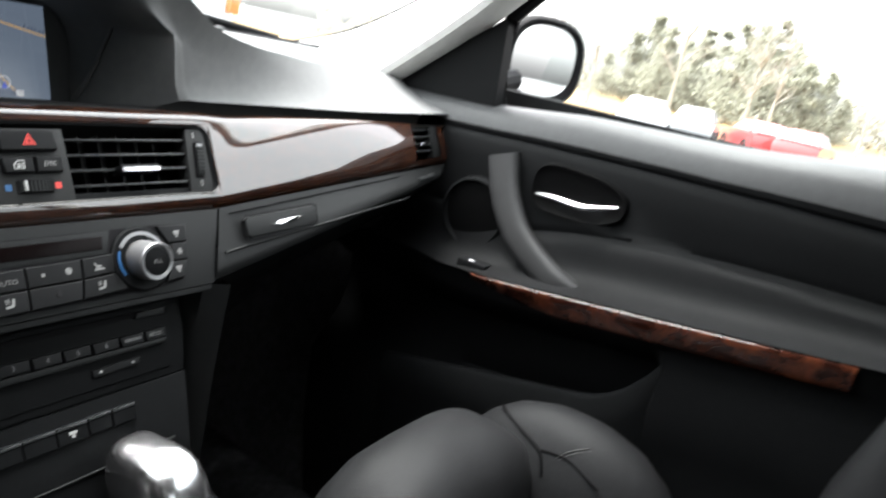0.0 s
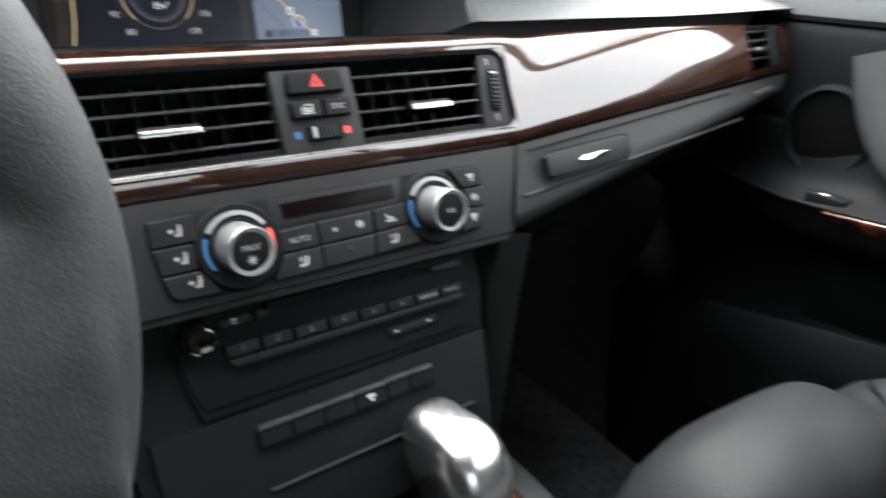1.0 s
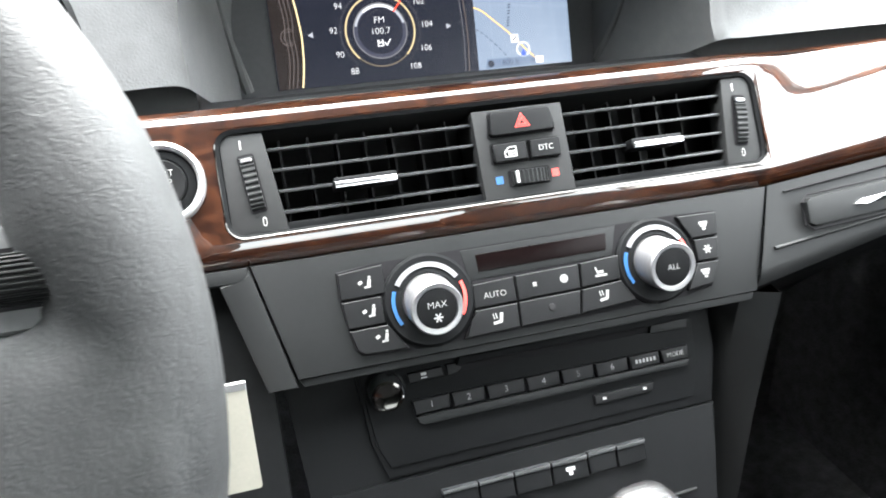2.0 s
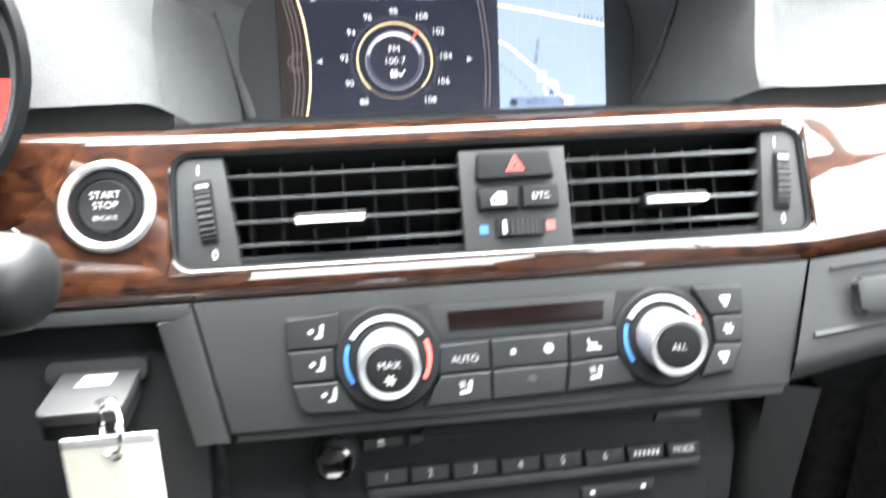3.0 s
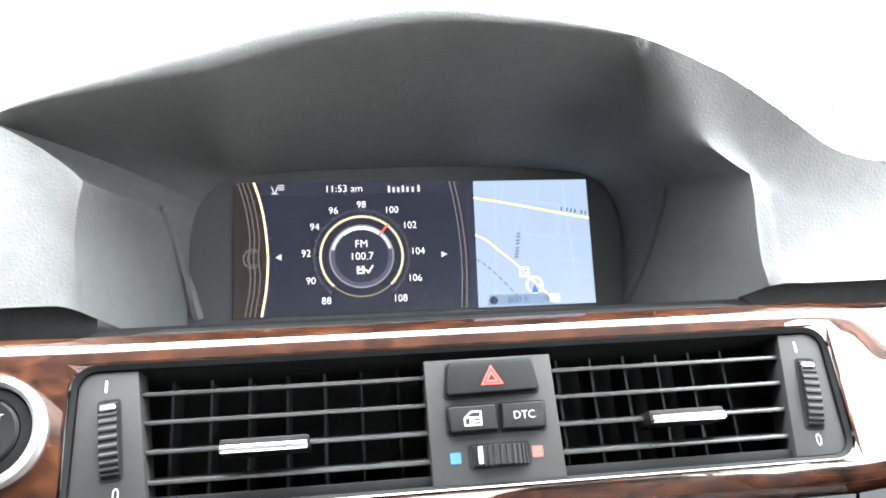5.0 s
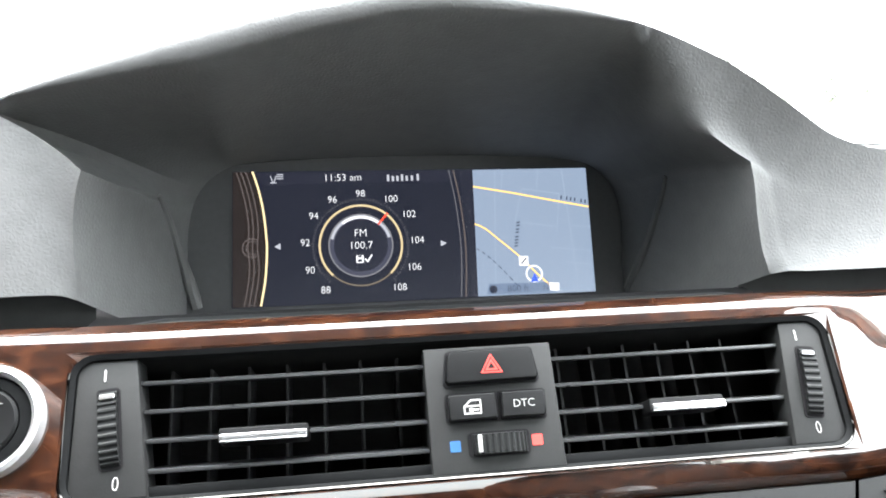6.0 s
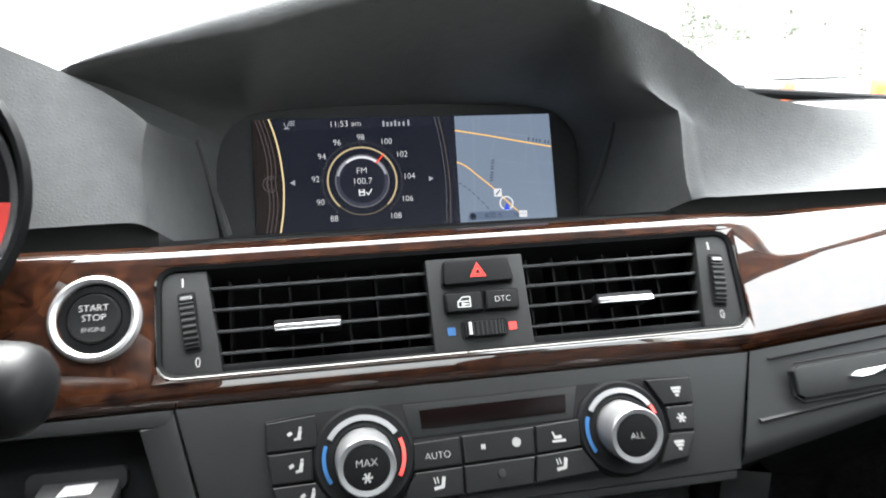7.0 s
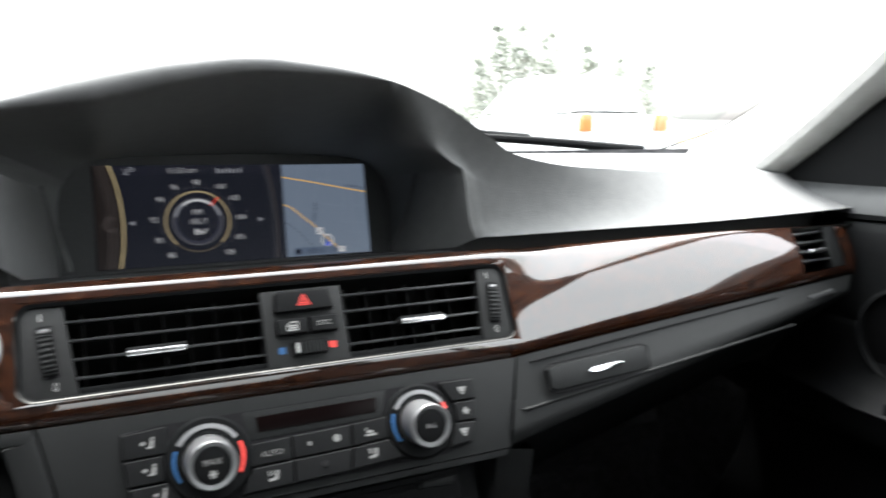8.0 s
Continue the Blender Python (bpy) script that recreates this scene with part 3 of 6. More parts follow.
for pts in (((-0.1345, 0.0020, 0.950), (-0.1395, 0.0, 0.974), (-0.1445, -0.0074, 1.0009), (-0.1450, -0.0241, 1.0198)), ((0.138, 0.0045, 0.950), (0.1415, -0.008, 0.9723), (0.146, -0.0186, 0.9979), (0.1456, -0.0339, 1.0239))):
    part("groove", tube(smooth_line(pts, 13), [0.0040 - 0.0026 * j / 12 for j in range(13)], seg=8), M_SOFT, dash, "tapering panel joint beside the display")

# burl trim: one long bowed moulding with the opening for the vents
def wood_bottom(u):
    return -71.0 if u <= 165 else lerp(-71.0, -37.0, min(1, (u - 165) / 390))


# moulding profile: height as a share of the whole, and depth in mm
MOULD = [(0, 1.5), (0.02, -0.6), (0.05, -2.4), (0.08, -3.5), (0.115, -4.2), (0.15, -4.6), (0.45, -5.4), (0.82, -4.9), (0.88, -4.7), (0.90, -4.5), (0.915, -4.15), (0.93, -3.45), (0.945, -2.2), (0.96, -0.4), (0.975, 1.6), (1.0, 5.4)]


def wood_depth(u, v):
    top, bot = 18.5, wood_bottom(u)
    f = (v - bot) / (top - bot)
    d = float(np.interp(f, [p[0] for p in MOULD], [p[1] for p in MOULD]))
    if u > 165:
        e = min(1, (u - 165) / 385)
        over = f - lerp(0.50, 0.95, min(1, e / 0.66))  # a soft knee, above which the face leans back
        d += -6.0 * math.sin(math.pi * e) + 7.0 * e ** 2 - 2.0 * math.sin(math.pi * f) * min(1, 4 * e) + 8.5 * (over + math.hypot(over, 0.04)) * min(1, 11 * e)
    if u < -170:
        d += -4.0 * min(1, (-170 - u) / 60)
    return d


f1, f2 = (-58 + 71) / 89.5, (4 + 71) / 89.5
fs = [0, 0.01, 0.02, 0.035, 0.05, 0.08, 0.115, f1] + [lerp(f1, f2, k / 12) for k in range(1, 12)] + [f2, 0.86, 0.88, 0.89, 0.90, 0.9075, 0.915, 0.9225, 0.93, 0.9375, 0.945, 0.9525, 0.96, 0.975, 1.0]
us = [-330, -300, -280, -260, -240, -220, -205, -190, -180, -173] + [lerp(-173, 167, k / 24) for k in range(1, 24)] + [167] + [lerp(167, 572, k / 30) for k in range(1, 31)]
bm = bmesh.new()
grid = [[bm.verts.new((u * mm, wood_depth(u, lerp(wood_bottom(u), 18.5, f)) * mm, lerp(wood_bottom(u), 18.5, f) * mm)) for f in fs] for u in us]
for i in range(len(us) - 1):
    for j in range(len(fs) - 1):
        if us[i] >= -173 and us[i + 1] <= 167 and fs[j] >= f1 - 1e-6 and fs[j + 1] <= f2 + 1e-6:
            continue
        if us[i] >= 478 and us[i + 1] <= 560 and 0.14 < fs[j] and fs[j + 1] < 0.93:
            continue
        bm.faces.new((grid[i][j], grid[i + 1][j], grid[i + 1][j + 1], grid[i][j + 1]))
wood = part("burl_trim", bm, M_BURL, dash, "glossy dark burl walnut moulding", angle=70)
wood.matrix_basis = F

# lower fascia beside the centre: passenger's glovebox and driver's key panel
def quad_sheet(top, bot, depth, n=20, rows=6):
    out = []
    for j in range(rows + 1):
        g = j / rows
        out.append([(lerp(top[0][0], top[1][0], k / n) * (1 - g) * mm + lerp(bot[0][0], bot[1][0], k / n) * g * mm, depth(k / n, g) * mm, (lerp(top[0][1], top[1][1], k / n) * (1 - g) + lerp(bot[0][1], bot[1][1], k / n) * g) * mm) for k in range(n + 1)])
    return out


glove = thing("glovebox", "dark grey plastic glovebox with recessed latch below the burl trim", "glovebox", F)
gd = lambda f, g: -3 - 10 * math.sin(math.pi * min(1, 0.12 + f * 0.8)) * min(1, 0.35 + g) + 12 * max(0, g - 0.9) * 10 * 0.3 + 9 * f * f
lid = part("lid", skin(quad_sheet(((161.5, -71.5), (566, -38)), ((141, -134), (548, -57)), gd, 30, 12)), M_TRIM, glove, angle=50)
under = [[((lerp(141, 548, k / 20)) * mm, gd(k / 20, 1.0) * mm + dy, (lerp(-134, -57, k / 20)) * mm + dz) for k in range(21)] for dy, dz in ((0, 0), (0.006, -0.002), (0.10, -0.03), (0.25, -0.06))]
part("underside", skin(under), M_BLACK, glove)
# sunken panel line and latch on the lid
line = [(171, -77, -7.8), (445, -53, -8.5), (457, -80, -8.5), (156, -111.5, -12.2)]
for (a, b) in ((0, 1), (2, 3)):
    p, q = line[a], line[b]
    pts = []
    for k in range(13):
        t = k / 12
        u = lerp(p[0], q[0], t)
        f = (u - 150) / 405
        v = lerp(p[1], q[1], t)
        g = min(1, max(0, (lerp(-71.5, -38, f) - v) / (lerp(-71.5, -38, f) - lerp(-134, -57, f))))
        pts.append((u * mm, gd(f, g) * mm - 0.0008, v * mm))
    part("panel_rib", tube(pts, 0.0013 if a else 0.0008, seg=6), M_TRIM if a else M_GAP, lid)
latch = part("latch", prism([(x * mm, z * mm) for x, z in ((180, -86), (184, -83.5), (270, -78.5), (275, -81), (274, -95), (270, -97.5), (184, -102), (180, -99.5))], -0.0142, -0.008, 0.0015), M_TRIM, glove, "grey plastic latch")
part("latch_rim", tube([(x * mm, -0.0125, z * mm) for x, z in ((178, -100), (177.5, -86), (182, -81.5), (270, -76.5), (277, -79), (276, -95.5), (271, -99.5), (183, -104), (178, -100))], 0.0007, seg=6), M_GAP, latch)
part("latch_chrome", prism([(x * mm, z * mm) for x, z in ((213, -92.5), (219, -89.6), (243, -88), (249, -88.6), (244, -91), (222, -93))], -0.0160, -0.012, 0.0006), M_POLISH, latch, "bright chrome latch inset")
part("sensor_mark", prism([(x * mm, z * mm) for x, z in ((487, -56), (522, -51), (523, -55), (488, -60))], -0.004, 0.004, 0.001), M_SLAT, lid)

keyp = thing("lower_dash_panel", "dark grey lower dash panel with recess for the key", "dash panel", F)
part("frame_top", prism([(x * mm, z * mm) for x, z in ((-330, -72), (-163.5, -72), (-166, -80), (-330, -78))], -0.004, 0.01, 0.0012), M_TRIM, keyp)
part("frame_side", prism([(x * mm, z * mm) for x, z in ((-163.5, -72.3), (-147, -141), (-163, -141), (-180, -80.2), (-166, -80.2))], -0.004, 0.02, 0.0012), M_TRIM, keyp)
part("recess", box(-0.330, -0.160, 0.012, 0.03, -0.235, -0.078, 0.002), M_BLACK, keyp, "black recessed panel")
part("slot", prism(rounded(-0.236, -0.188, -0.108, -0.096, 0.004), 0.006, 0.014, 0.001), M_GAP, keyp)

# ---- centre vents ----
vent = thing("centre_air_vent", "black slatted double air vent with chrome frame and sliders", "air vent", F)
bm = bmesh.new()
outer, inner = rounded(-0.1715, 0.1655, -0.0570, 0.0035, 0.010, 6), rounded(-0.1690, 0.1630, -0.0548, 0.0012, 0.008, 6)
n = len(outer)
ring = []
for pts, y in ((outer, 0.002), (outer, -0.0050), (inner, -0.0040), (inner, 0.004)):
    ring.append([(x, y, z) for x, z in pts])
skin([r + [r[0]] for r in ring], bm=bm)
part("frame", bm, M_BLACK, vent, "thin black frame")
glint = [(x, -0.0052, z) for x, z in outer]
part("chrome_edge", tube([p for p in glint[7:] + glint[:7] if p[2] < -0.0035], 0.0006, seg=6), M_DARKCHROME, vent, "fine chrome line along the frame")
corner = [(-0.1735 if x < 0 else 0.1675, 0.0045 if z > -0.027 else -0.0585) for x, z in outer]
part("fillet", skin([[(x, y, z) for x, z in pts + [pts[0]]] for pts, y in ((corner, -0.0054), (outer, -0.0050))]), M_BURL, vent, "burl corner fillets", smooth=False)
part("duct", skin([[(x, y, z) for x, z in ((-0.168, 0.001), (0.162, 0.001), (0.162, -0.0545), (-0.168, -0.0545), (-0.168, 0.001))] for y in (0.0, 0.045)] + [[(0, 0.045, -0.027)] * 5]), M_DEEP, vent)
for pts, nm in ((((-168.9, 0.9), (-145.5, 0.9), (-138.5, -54.6), (-168.9, -54.6)), "wheel_panel"), (((143, 0.9), (162.9, 0.9), (162.9, -54.6), (137.5, -54.6)), "wheel_panel")):
    part(nm, prism([(x * mm, z * mm) for x, z in pts], -0.0028, 0.012, 0.0008), M_POD, vent)
part("sill", box(-0.140, 0.138, 0.000, 0.02, -0.0548, -0.0505, 0.0006), M_BLACK, vent)
for u0, u1, side in ((-145.5, -25, 0), (32, 143, 1)):
    for i, v in enumerate((-9, -21, -33, -45)):
        sl = 6.5 * (-v) / 54
        a, b = (u0 + sl, u1) if side == 0 else (u0, u1 - sl * 0.9)
        bm = prism([(a * mm, (v - 0.9) * mm), (b * mm, (v - 0.9) * mm), (b * mm, (v + 0.9) * mm), (a * mm, (v + 0.9) * mm)], 0.0, 0.016, 0.0006)
        bmesh.ops.rotate(bm, verts=bm.verts, cent=((a + b) / 2 * mm, 0.0, v * mm), matrix=Matrix.Rotation(radians(10), 3, "X"))
        part("slat", bm, M_SLAT, vent)
    k = 0
    while u0 + 9 + k * 16.8 < u1 - 3:
        x = (u0 + 9 + k * 16.8) * mm
        part("vane", box(x - 0.0007, x + 0.0007, 0.0205, 0.04, -0.0535, 0.0, 0.0002, 1), M_VANE, vent)
        k += 1
for x0, x1 in ((-111, -75), (71.5, 106)):
    sd = part("slider", prism(rounded((x0) * mm, (x1) * mm, -0.0367, -0.0305, 0.0012, 2), -0.0075, 0.006, 0.0008), M_BUTTON, vent)
    part("slider_inlay", prism(rounded((x0 + 0.4) * mm, (x1 - 0.4) * mm, -0.0365, -0.0331, 0.0008, 2), -0.0098, -0.006, 0.0008), M_CHROME, sd, "bright metal inlay")


def thumbwheel(parent, cx, cz, w, h, tilt=0.0, vertical=True):
    """A ribbed roller set into a slot."""
    bm = bmesh.new()
    slot = part("wheel_slot", prism(rounded(-w / 2 - 0.0009, w / 2 + 0.0009, -h / 2 - 0.0009, h / 2 + 0.0009, 0.0016, 3), -0.0032, 0.002, 0.0), M_GAP, parent)
    slot.matrix_basis = Matrix.Translation((cx, 0, cz)) @ Matrix.Rotation(radians(tilt), 4, "Y")
    prof = []
    for k in range(45):
        a = lerp(-68, 68, k / 44)
        d = -0.0032 - 0.0036 * math.cos(radians(a)) + (0.0007 if k % 4 in (0, 1) else 0.0)
        prof.append((math.sin(radians(a)) / math.sin(radians(68)), d))
    rows = []
    for e in (-0.5, -0.47, 0.47, 0.5):
        drop = 0.0012 if abs(e) > 0.48 else 0.0
        rows.append([((e * w, d + drop, s * h / 2 * 0.96) if vertical else (s * w / 2 * 0.96, d + drop, e * h)) for s, d in prof])
    skin(rows, bm=bm)
    wh = part("thumbwheel", bm, M_TRIM, slot)
    return wh, slot


for cx, tilt in ((-154.5, -6.0), (151.3, 6.0)):
    _, slot = thumbwheel(vent, cx * mm, -0.0272, 0.0075, 0.031, tilt)
    # Small silver bar paints the highlight on the wheel's upper ribs.
    part("wheel_mark", box(-0.0030, 0.0030, -0.0062, -0.003, 0.0116, 0.0138, 0.0004, 1), M_SILVER, slot, "silver bar standing in for the wheel highlight")
part("mark_open", prism(rounded(-0.1582, -0.1574, -0.0078, -0.0028, 0.0003, 1), -0.0032, -0.002), M_WHITE, vent)
part("mark_open", prism(rounded(0.1498, 0.1506, -0.0078, -0.0028, 0.0003, 1), -0.0032, -0.002), M_WHITE, vent)
writing("0", 0.0078, -0.1508, -0.0490, -0.0031, M_WHITE, vent, "mark_closed", squeeze=0.75)
writing("0", 0.0078, 0.1500, -0.0480, -0.0031, M_WHITE, vent, "mark_closed", squeeze=0.75)

# ---- switch pod between the vents ----
pod = thing("hazard_switch_pod", "dark grey switch plate with hazard button between the vents", "switch plate", F)
part("plate", prism([(x * mm, z * mm) for x, z in ((-25.4, -2.4), (31.4, -2.2), (32, -55.4), (-25, -55.4))], -0.0045, 0.03, 0.0006), M_POD, pod)


def key(name, pts, proud, parent, well=True, mat=M_BUTTON, bev=0.0014):
    """A push button: outline in mm, standing proud of the plate in a dark well."""
    xs, zs = [p[0] for p in pts], [p[1] for p in pts]
    cx, cz = sum(xs) / len(xs), sum(zs) / len(zs)
    b = part(name, prism([(x * mm, z * mm) for x, z in pts], -proud, 0.004, bev, 3), mat, parent)
    if well:
        g = 1.0
        part("well", prism([((x + g * (1 if x > cx else -1)) * mm, (z + g * (1 if z > cz else -1)) * mm) for x, z in pts], -proud + 0.0042, 0.003), M_GAP, b)
    return b


hz = key("hazard_button", [(-17, -17.5), (-15.2, -6.4), (-13.5, -4.9), (20.5, -4.6), (22, -6), (23.6, -17), (22.5, -18.4), (-15.8, -18.9)], 0.0092, pod)
bm = bmesh.new()
for a, b in ((5.6, 4.4), (3.4, 1.9)):
    tri = lambda r: [(3.2 * mm + r * mm * math.sin(radians(q)), -0.00945, (-12.4 + r * math.cos(radians(q))) * mm) for q in (0, 120, 240, 360)]
    skin([tri(a), tri(b)], bm=bm)
part("warning_triangle", bm, M_RED, hz, "red double triangle", smooth=False)
lk = key("lock_button", [(-16.8, -24.6), (-15.9, -23.6), (3.7, -23.5), (4, -34.2), (-15.9, -34.6), (-16.9, -33.4)], 0.0088, pod)
bars([(-6.6 * mm, -0.0318, 0.0074, 0.0006, 0), (-10.1 * mm, -0.0303, 0.0006, 0.0034, 0), (-3.1 * mm, -0.0290, 0.0006, 0.0060, 0), (-6.6 * mm, -0.0287, 0.0074, 0.0006, 0), (-5.2 * mm, -0.0263, 0.0044, 0.0006, 0), (-8.6 * mm, -0.0275, 0.0034, 0.0006, 42), (-5.4 * mm, -0.0303, 0.0030, 0.0007, 0), (-7.2 * mm, -0.0303, 0.0016, 0.0016, 0)], -0.0090, M_WHITE, lk)
dt = key("traction_button", [(6.2, -23.5), (24.5, -23.4), (25.5, -24.4), (25, -33.6), (23.9, -34.5), (6, -34.3)], 0.0088, pod)
writing("DTC", 0.0047, 0.0157, -0.0289, -0.0089, M_WHITE, dt)
_, tw = thumbwheel(pod, 0.0040, -0.0444, 0.0245, 0.0085, 0, vertical=False)
tw.location.y = -0.0020
part("wheel_mark", box(-0.0096, -0.0080, -0.0080, -0.004, -0.0036, 0.0036, 0.0003, 1), M_WHITE, tw, "white position mark")
part("cold_mark", prism(rounded(-0.0170, -0.0125, -0.0467, -0.0422, 0.0003, 1), -0.0048, -0.004), M_BLUE, pod, "blue square")
part("warm_mark", prism(rounded(0.0183, 0.0228, -0.0462, -0.0417, 0.0003, 1), -0.0048, -0.004), M_RED, pod, "red square")

# ---- side vent by the door ----
sv = thing("side_air_vent", "small black slatted air vent at the end of the trim", "air vent", F)
part("duct", skin([[(x * mm, y * mm, z * mm) for x, z in ((480, 13), (558, 14), (556, -27), (474, -31), (480, 13))] for y in (6, 40)] + [[(0.515, 0.04, -0.008)] * 5]), M_DEEP, sv)
for k in range(4):
    v = 8 - k * 9.5
    part("slat", prism([(x * mm, z * mm) for x, z in ((480 - k * 1.5, v - 1), (543, v + 0.5), (543, v + 2.6), (480 - k * 1.5, v + 1))], 0.004, 0.016, 0.0005), M_SLAT, sv)
part("wheel_panel", prism([(x * mm, z * mm) for x, z in ((543, 14), (561, 14.5), (558, -28), (541, -29))], 0.002, 0.016, 0.0015), M_TRIM, sv)
part("slider_inlay", prism(rounded(0.512, 0.536, -0.0135, -0.0090, 0.0008, 2), -0.002, 0.008, 0.0008), M_POLISH, sv, "bright metal slider")

# ---- start button ----
sb = thing("start_button", "round black engine start button in a wide chrome ring", "push button", F @ Matrix.Translation((-0.2005, -0.0068, -0.0222)))
part("ring", lathe([(0.0226, 0.004), (0.0228, -0.002), (0.0220, -0.0042), (0.0204, -0.0050), (0.0186, -0.0034), (0.0182, 0.0005)], 0, 0, 48), M_SATIN, sb, "wide satin chrome ring")
part("collar", lathe([(0.0184, -0.0005), (0.0176, -0.0016), (0.0150, -0.0022), (0.0138, -0.0022), (0.0134, 0.0005)], 0, 0, 48), M_BLACK, sb)
cap = part("cap", lathe([(0.0134, 0.001), (0.0132, -0.0022), (0.0122, -0.0034), (0.006, -0.0030), (0.0, -0.0028)], 0, 0, 48), M_BUTTON, sb)
writing("START", 0.0050, 0.0, 0.0050, -0.0035, M_WHITE, cap)
writing("STOP", 0.0050, 0.0, 0.0000, -0.0033, M_WHITE, cap)
writing("ENGINE", 0.0033, 0.0, -0.0062, -0.0035, M_GREYPRINT, cap)

# ---- climate panel ----
cl = thing("climate_control_panel", "dark grey climate control panel with two chrome-rimmed knobs", "control panel", F)
part("plate", prism([(x * mm, z * mm) for x, z in ((-162.5, -72.0), (160.5, -71.6), (141, -136), (-146.5, -137))], -0.004, 0.012, 0.0014), M_TRIM, cl)
part("bottom_edge", prism([(x * mm, z * mm) for x, z in ((-146, -137.2), (140, -136.2), (138, -141), (-144, -141.5))], -0.0015, 0.03, 0.001), M_TRIM, cl)
part("control_field", prism([(x * mm, z * mm) for x, z in ((-118, -82.8), (-96, -80.8), (94, -80.5), (120.5, -81.5), (117, -112), (110, -127.5), (90, -131), (-86, -132.5), (-110, -130.5), (-114, -127), (-118.5, -97))], -0.0048, 0.0, 0.0006), M_GAP, cl)
part("display_surround", prism([(x * mm, z * mm) for x, z in ((-46, -81.5), (52, -81), (47, -98.5), (-43, -99.5))], -0.0052, 0.0, 0.0005), M_TRIM, cl)
part("display_window", prism([(x * mm, z * mm) for x, z in ((-37.5, -85.2), (45, -84.8), (43.4, -94.8), (-37, -95.2))], -0.0056, 0.0, 0.0003), M_LCD, cl, "dark red climate display")
CLIMATE_BUTTONS = {
    "airflow_button": [(-117.3, -84), (-92, -82.2), (-92, -98.3), (-117.6, -98.6)],
    "airflow_button.a": [(-117.3, -99.9), (-95, -99.5), (-95, -114.5), (-115.8, -114.7)],
    "airflow_button.b": [(-115.4, -116), (-94, -115.8), (-84, -130.6), (-109, -130), (-112.8, -127)],
    "auto_button": [(-42.5, -102.2), (-17.8, -101.2), (-17.8, -115.3), (-43.5, -115.8)],
    "seat_heat_button": [(-43.3, -117), (-17.8, -116.5), (-18.6, -130.4), (-52, -131.4), (-45, -122)],
    "fan_button": [(-16.6, -101.1), (23.2, -100.4), (22.2, -114.6), (-16.6, -115.3)],
    "rest_button": [(-16.8, -116.4), (22, -115.8), (19.2, -129.6), (-17.4, -130.4)],
    "recirculation_button": [(24.5, -100.3), (49.5, -99), (48.5, -113.2), (23.5, -114.5)],
    "seat_heat_button.a": [(23.2, -115.7), (48.7, -114.4), (57, -127.4), (20.6, -129.4)],
    "defrost_button": [(92, -82), (119.3, -82.6), (118, -96.6), (100, -96.5)],
    "defrost_button.a": [(101, -97.8), (117.8, -97.9), (115.8, -111.3), (101.5, -111)],
    "defrost_button.b": [(101, -112.3), (115.4, -112.6), (109.2, -125.8), (92, -127.5), (97, -119)],
}
made_keys = {nm: key(nm.split(".")[0], pts, 0.0078, cl, well=False, bev=0.0011) for nm, pts in CLIMATE_BUTTONS.items()}
yk = -0.0080
for nm, (cx, cz) in (("airflow_button", (-103, -91)), ("airflow_button.a", (-103, -107)), ("airflow_button.b", (-98, -122))):
    bars([(cx * mm - 0.0026, cz * mm + 0.0005, 0.0024, 0.0018, 30), (cx * mm + 0.0022, cz * mm - 0.0004, 0.0018, 0.0048, -14), (cx * mm + 0.0012, cz * mm - 0.0022, 0.0036, 0.0012, 8), (cx * mm + 0.0028, cz * mm + 0.0030, 0.0014, 0.0014, 0)], yk, M_ICON, made_keys[nm])
writing("AUTO", 0.0050, -0.0302, -0.1095, yk, M_ICON, made_keys["auto_button"])
for nm, cx, cz in (("seat_heat_button", -31, -123.5), ("seat_heat_button.a", 36, -121.5)):
    bars([(cx * mm + 0.0022, cz * mm + 0.0006, 0.0018, 0.0052, -12), (cx * mm - 0.0004, cz * mm - 0.0020, 0.0050, 0.0016, 8), (cx * mm - 0.0022, cz * mm + 0.0016, 0.0006, 0.0032, 12), (cx * mm - 0.0006, cz * mm + 0.0018, 0.0006, 0.0032, 12)], yk, M_ICON, made_keys[nm])
bars([(-0.0056, -0.1077, 0.0030, 0.0010, a) for a in (45, 135)] + [(0.0128, -0.1073, 0.0050, 0.0013, a) for a in (20, 65, 110, 155)], yk, M_ICON, made_keys["fan_button"])
part("rest_lens", lathe([(0.0022, 0.0), (0.0020, -0.0006), (0, -0.0009)], 0.0028, -0.1225, 18), M_DEEP, made_keys["rest_button"]).location.y = yk + 0.0002
bars([(0.0365, -0.1092, 0.0075, 0.0013, 0), (0.0360, -0.1072, 0.0042, 0.0016, 0), (0.0338, -0.1055, 0.0008, 0.0030, 20)], yk, M_ICON, made_keys["recirculation_button"])
for nm, cx, cz in (("defrost_button", 109, -89.5), ("defrost_button.a", 109, -104.5), ("defrost_button.b", 105, -118.5)):
    bars([(cx * mm, cz * mm + 0.0014, 0.0058, 0.0016, 0), (cx * mm, cz * mm - 0.0004, 0.0042, 0.0015, 0), (cx * mm, cz * mm - 0.0024, 0.0020, 0.0014, 0)] if not nm.endswith("a") else [(cx * mm, cz * mm, 0.0055, 0.0010, a) for a in (0, 60, 120)], yk, M_ICON, made_keys[nm])

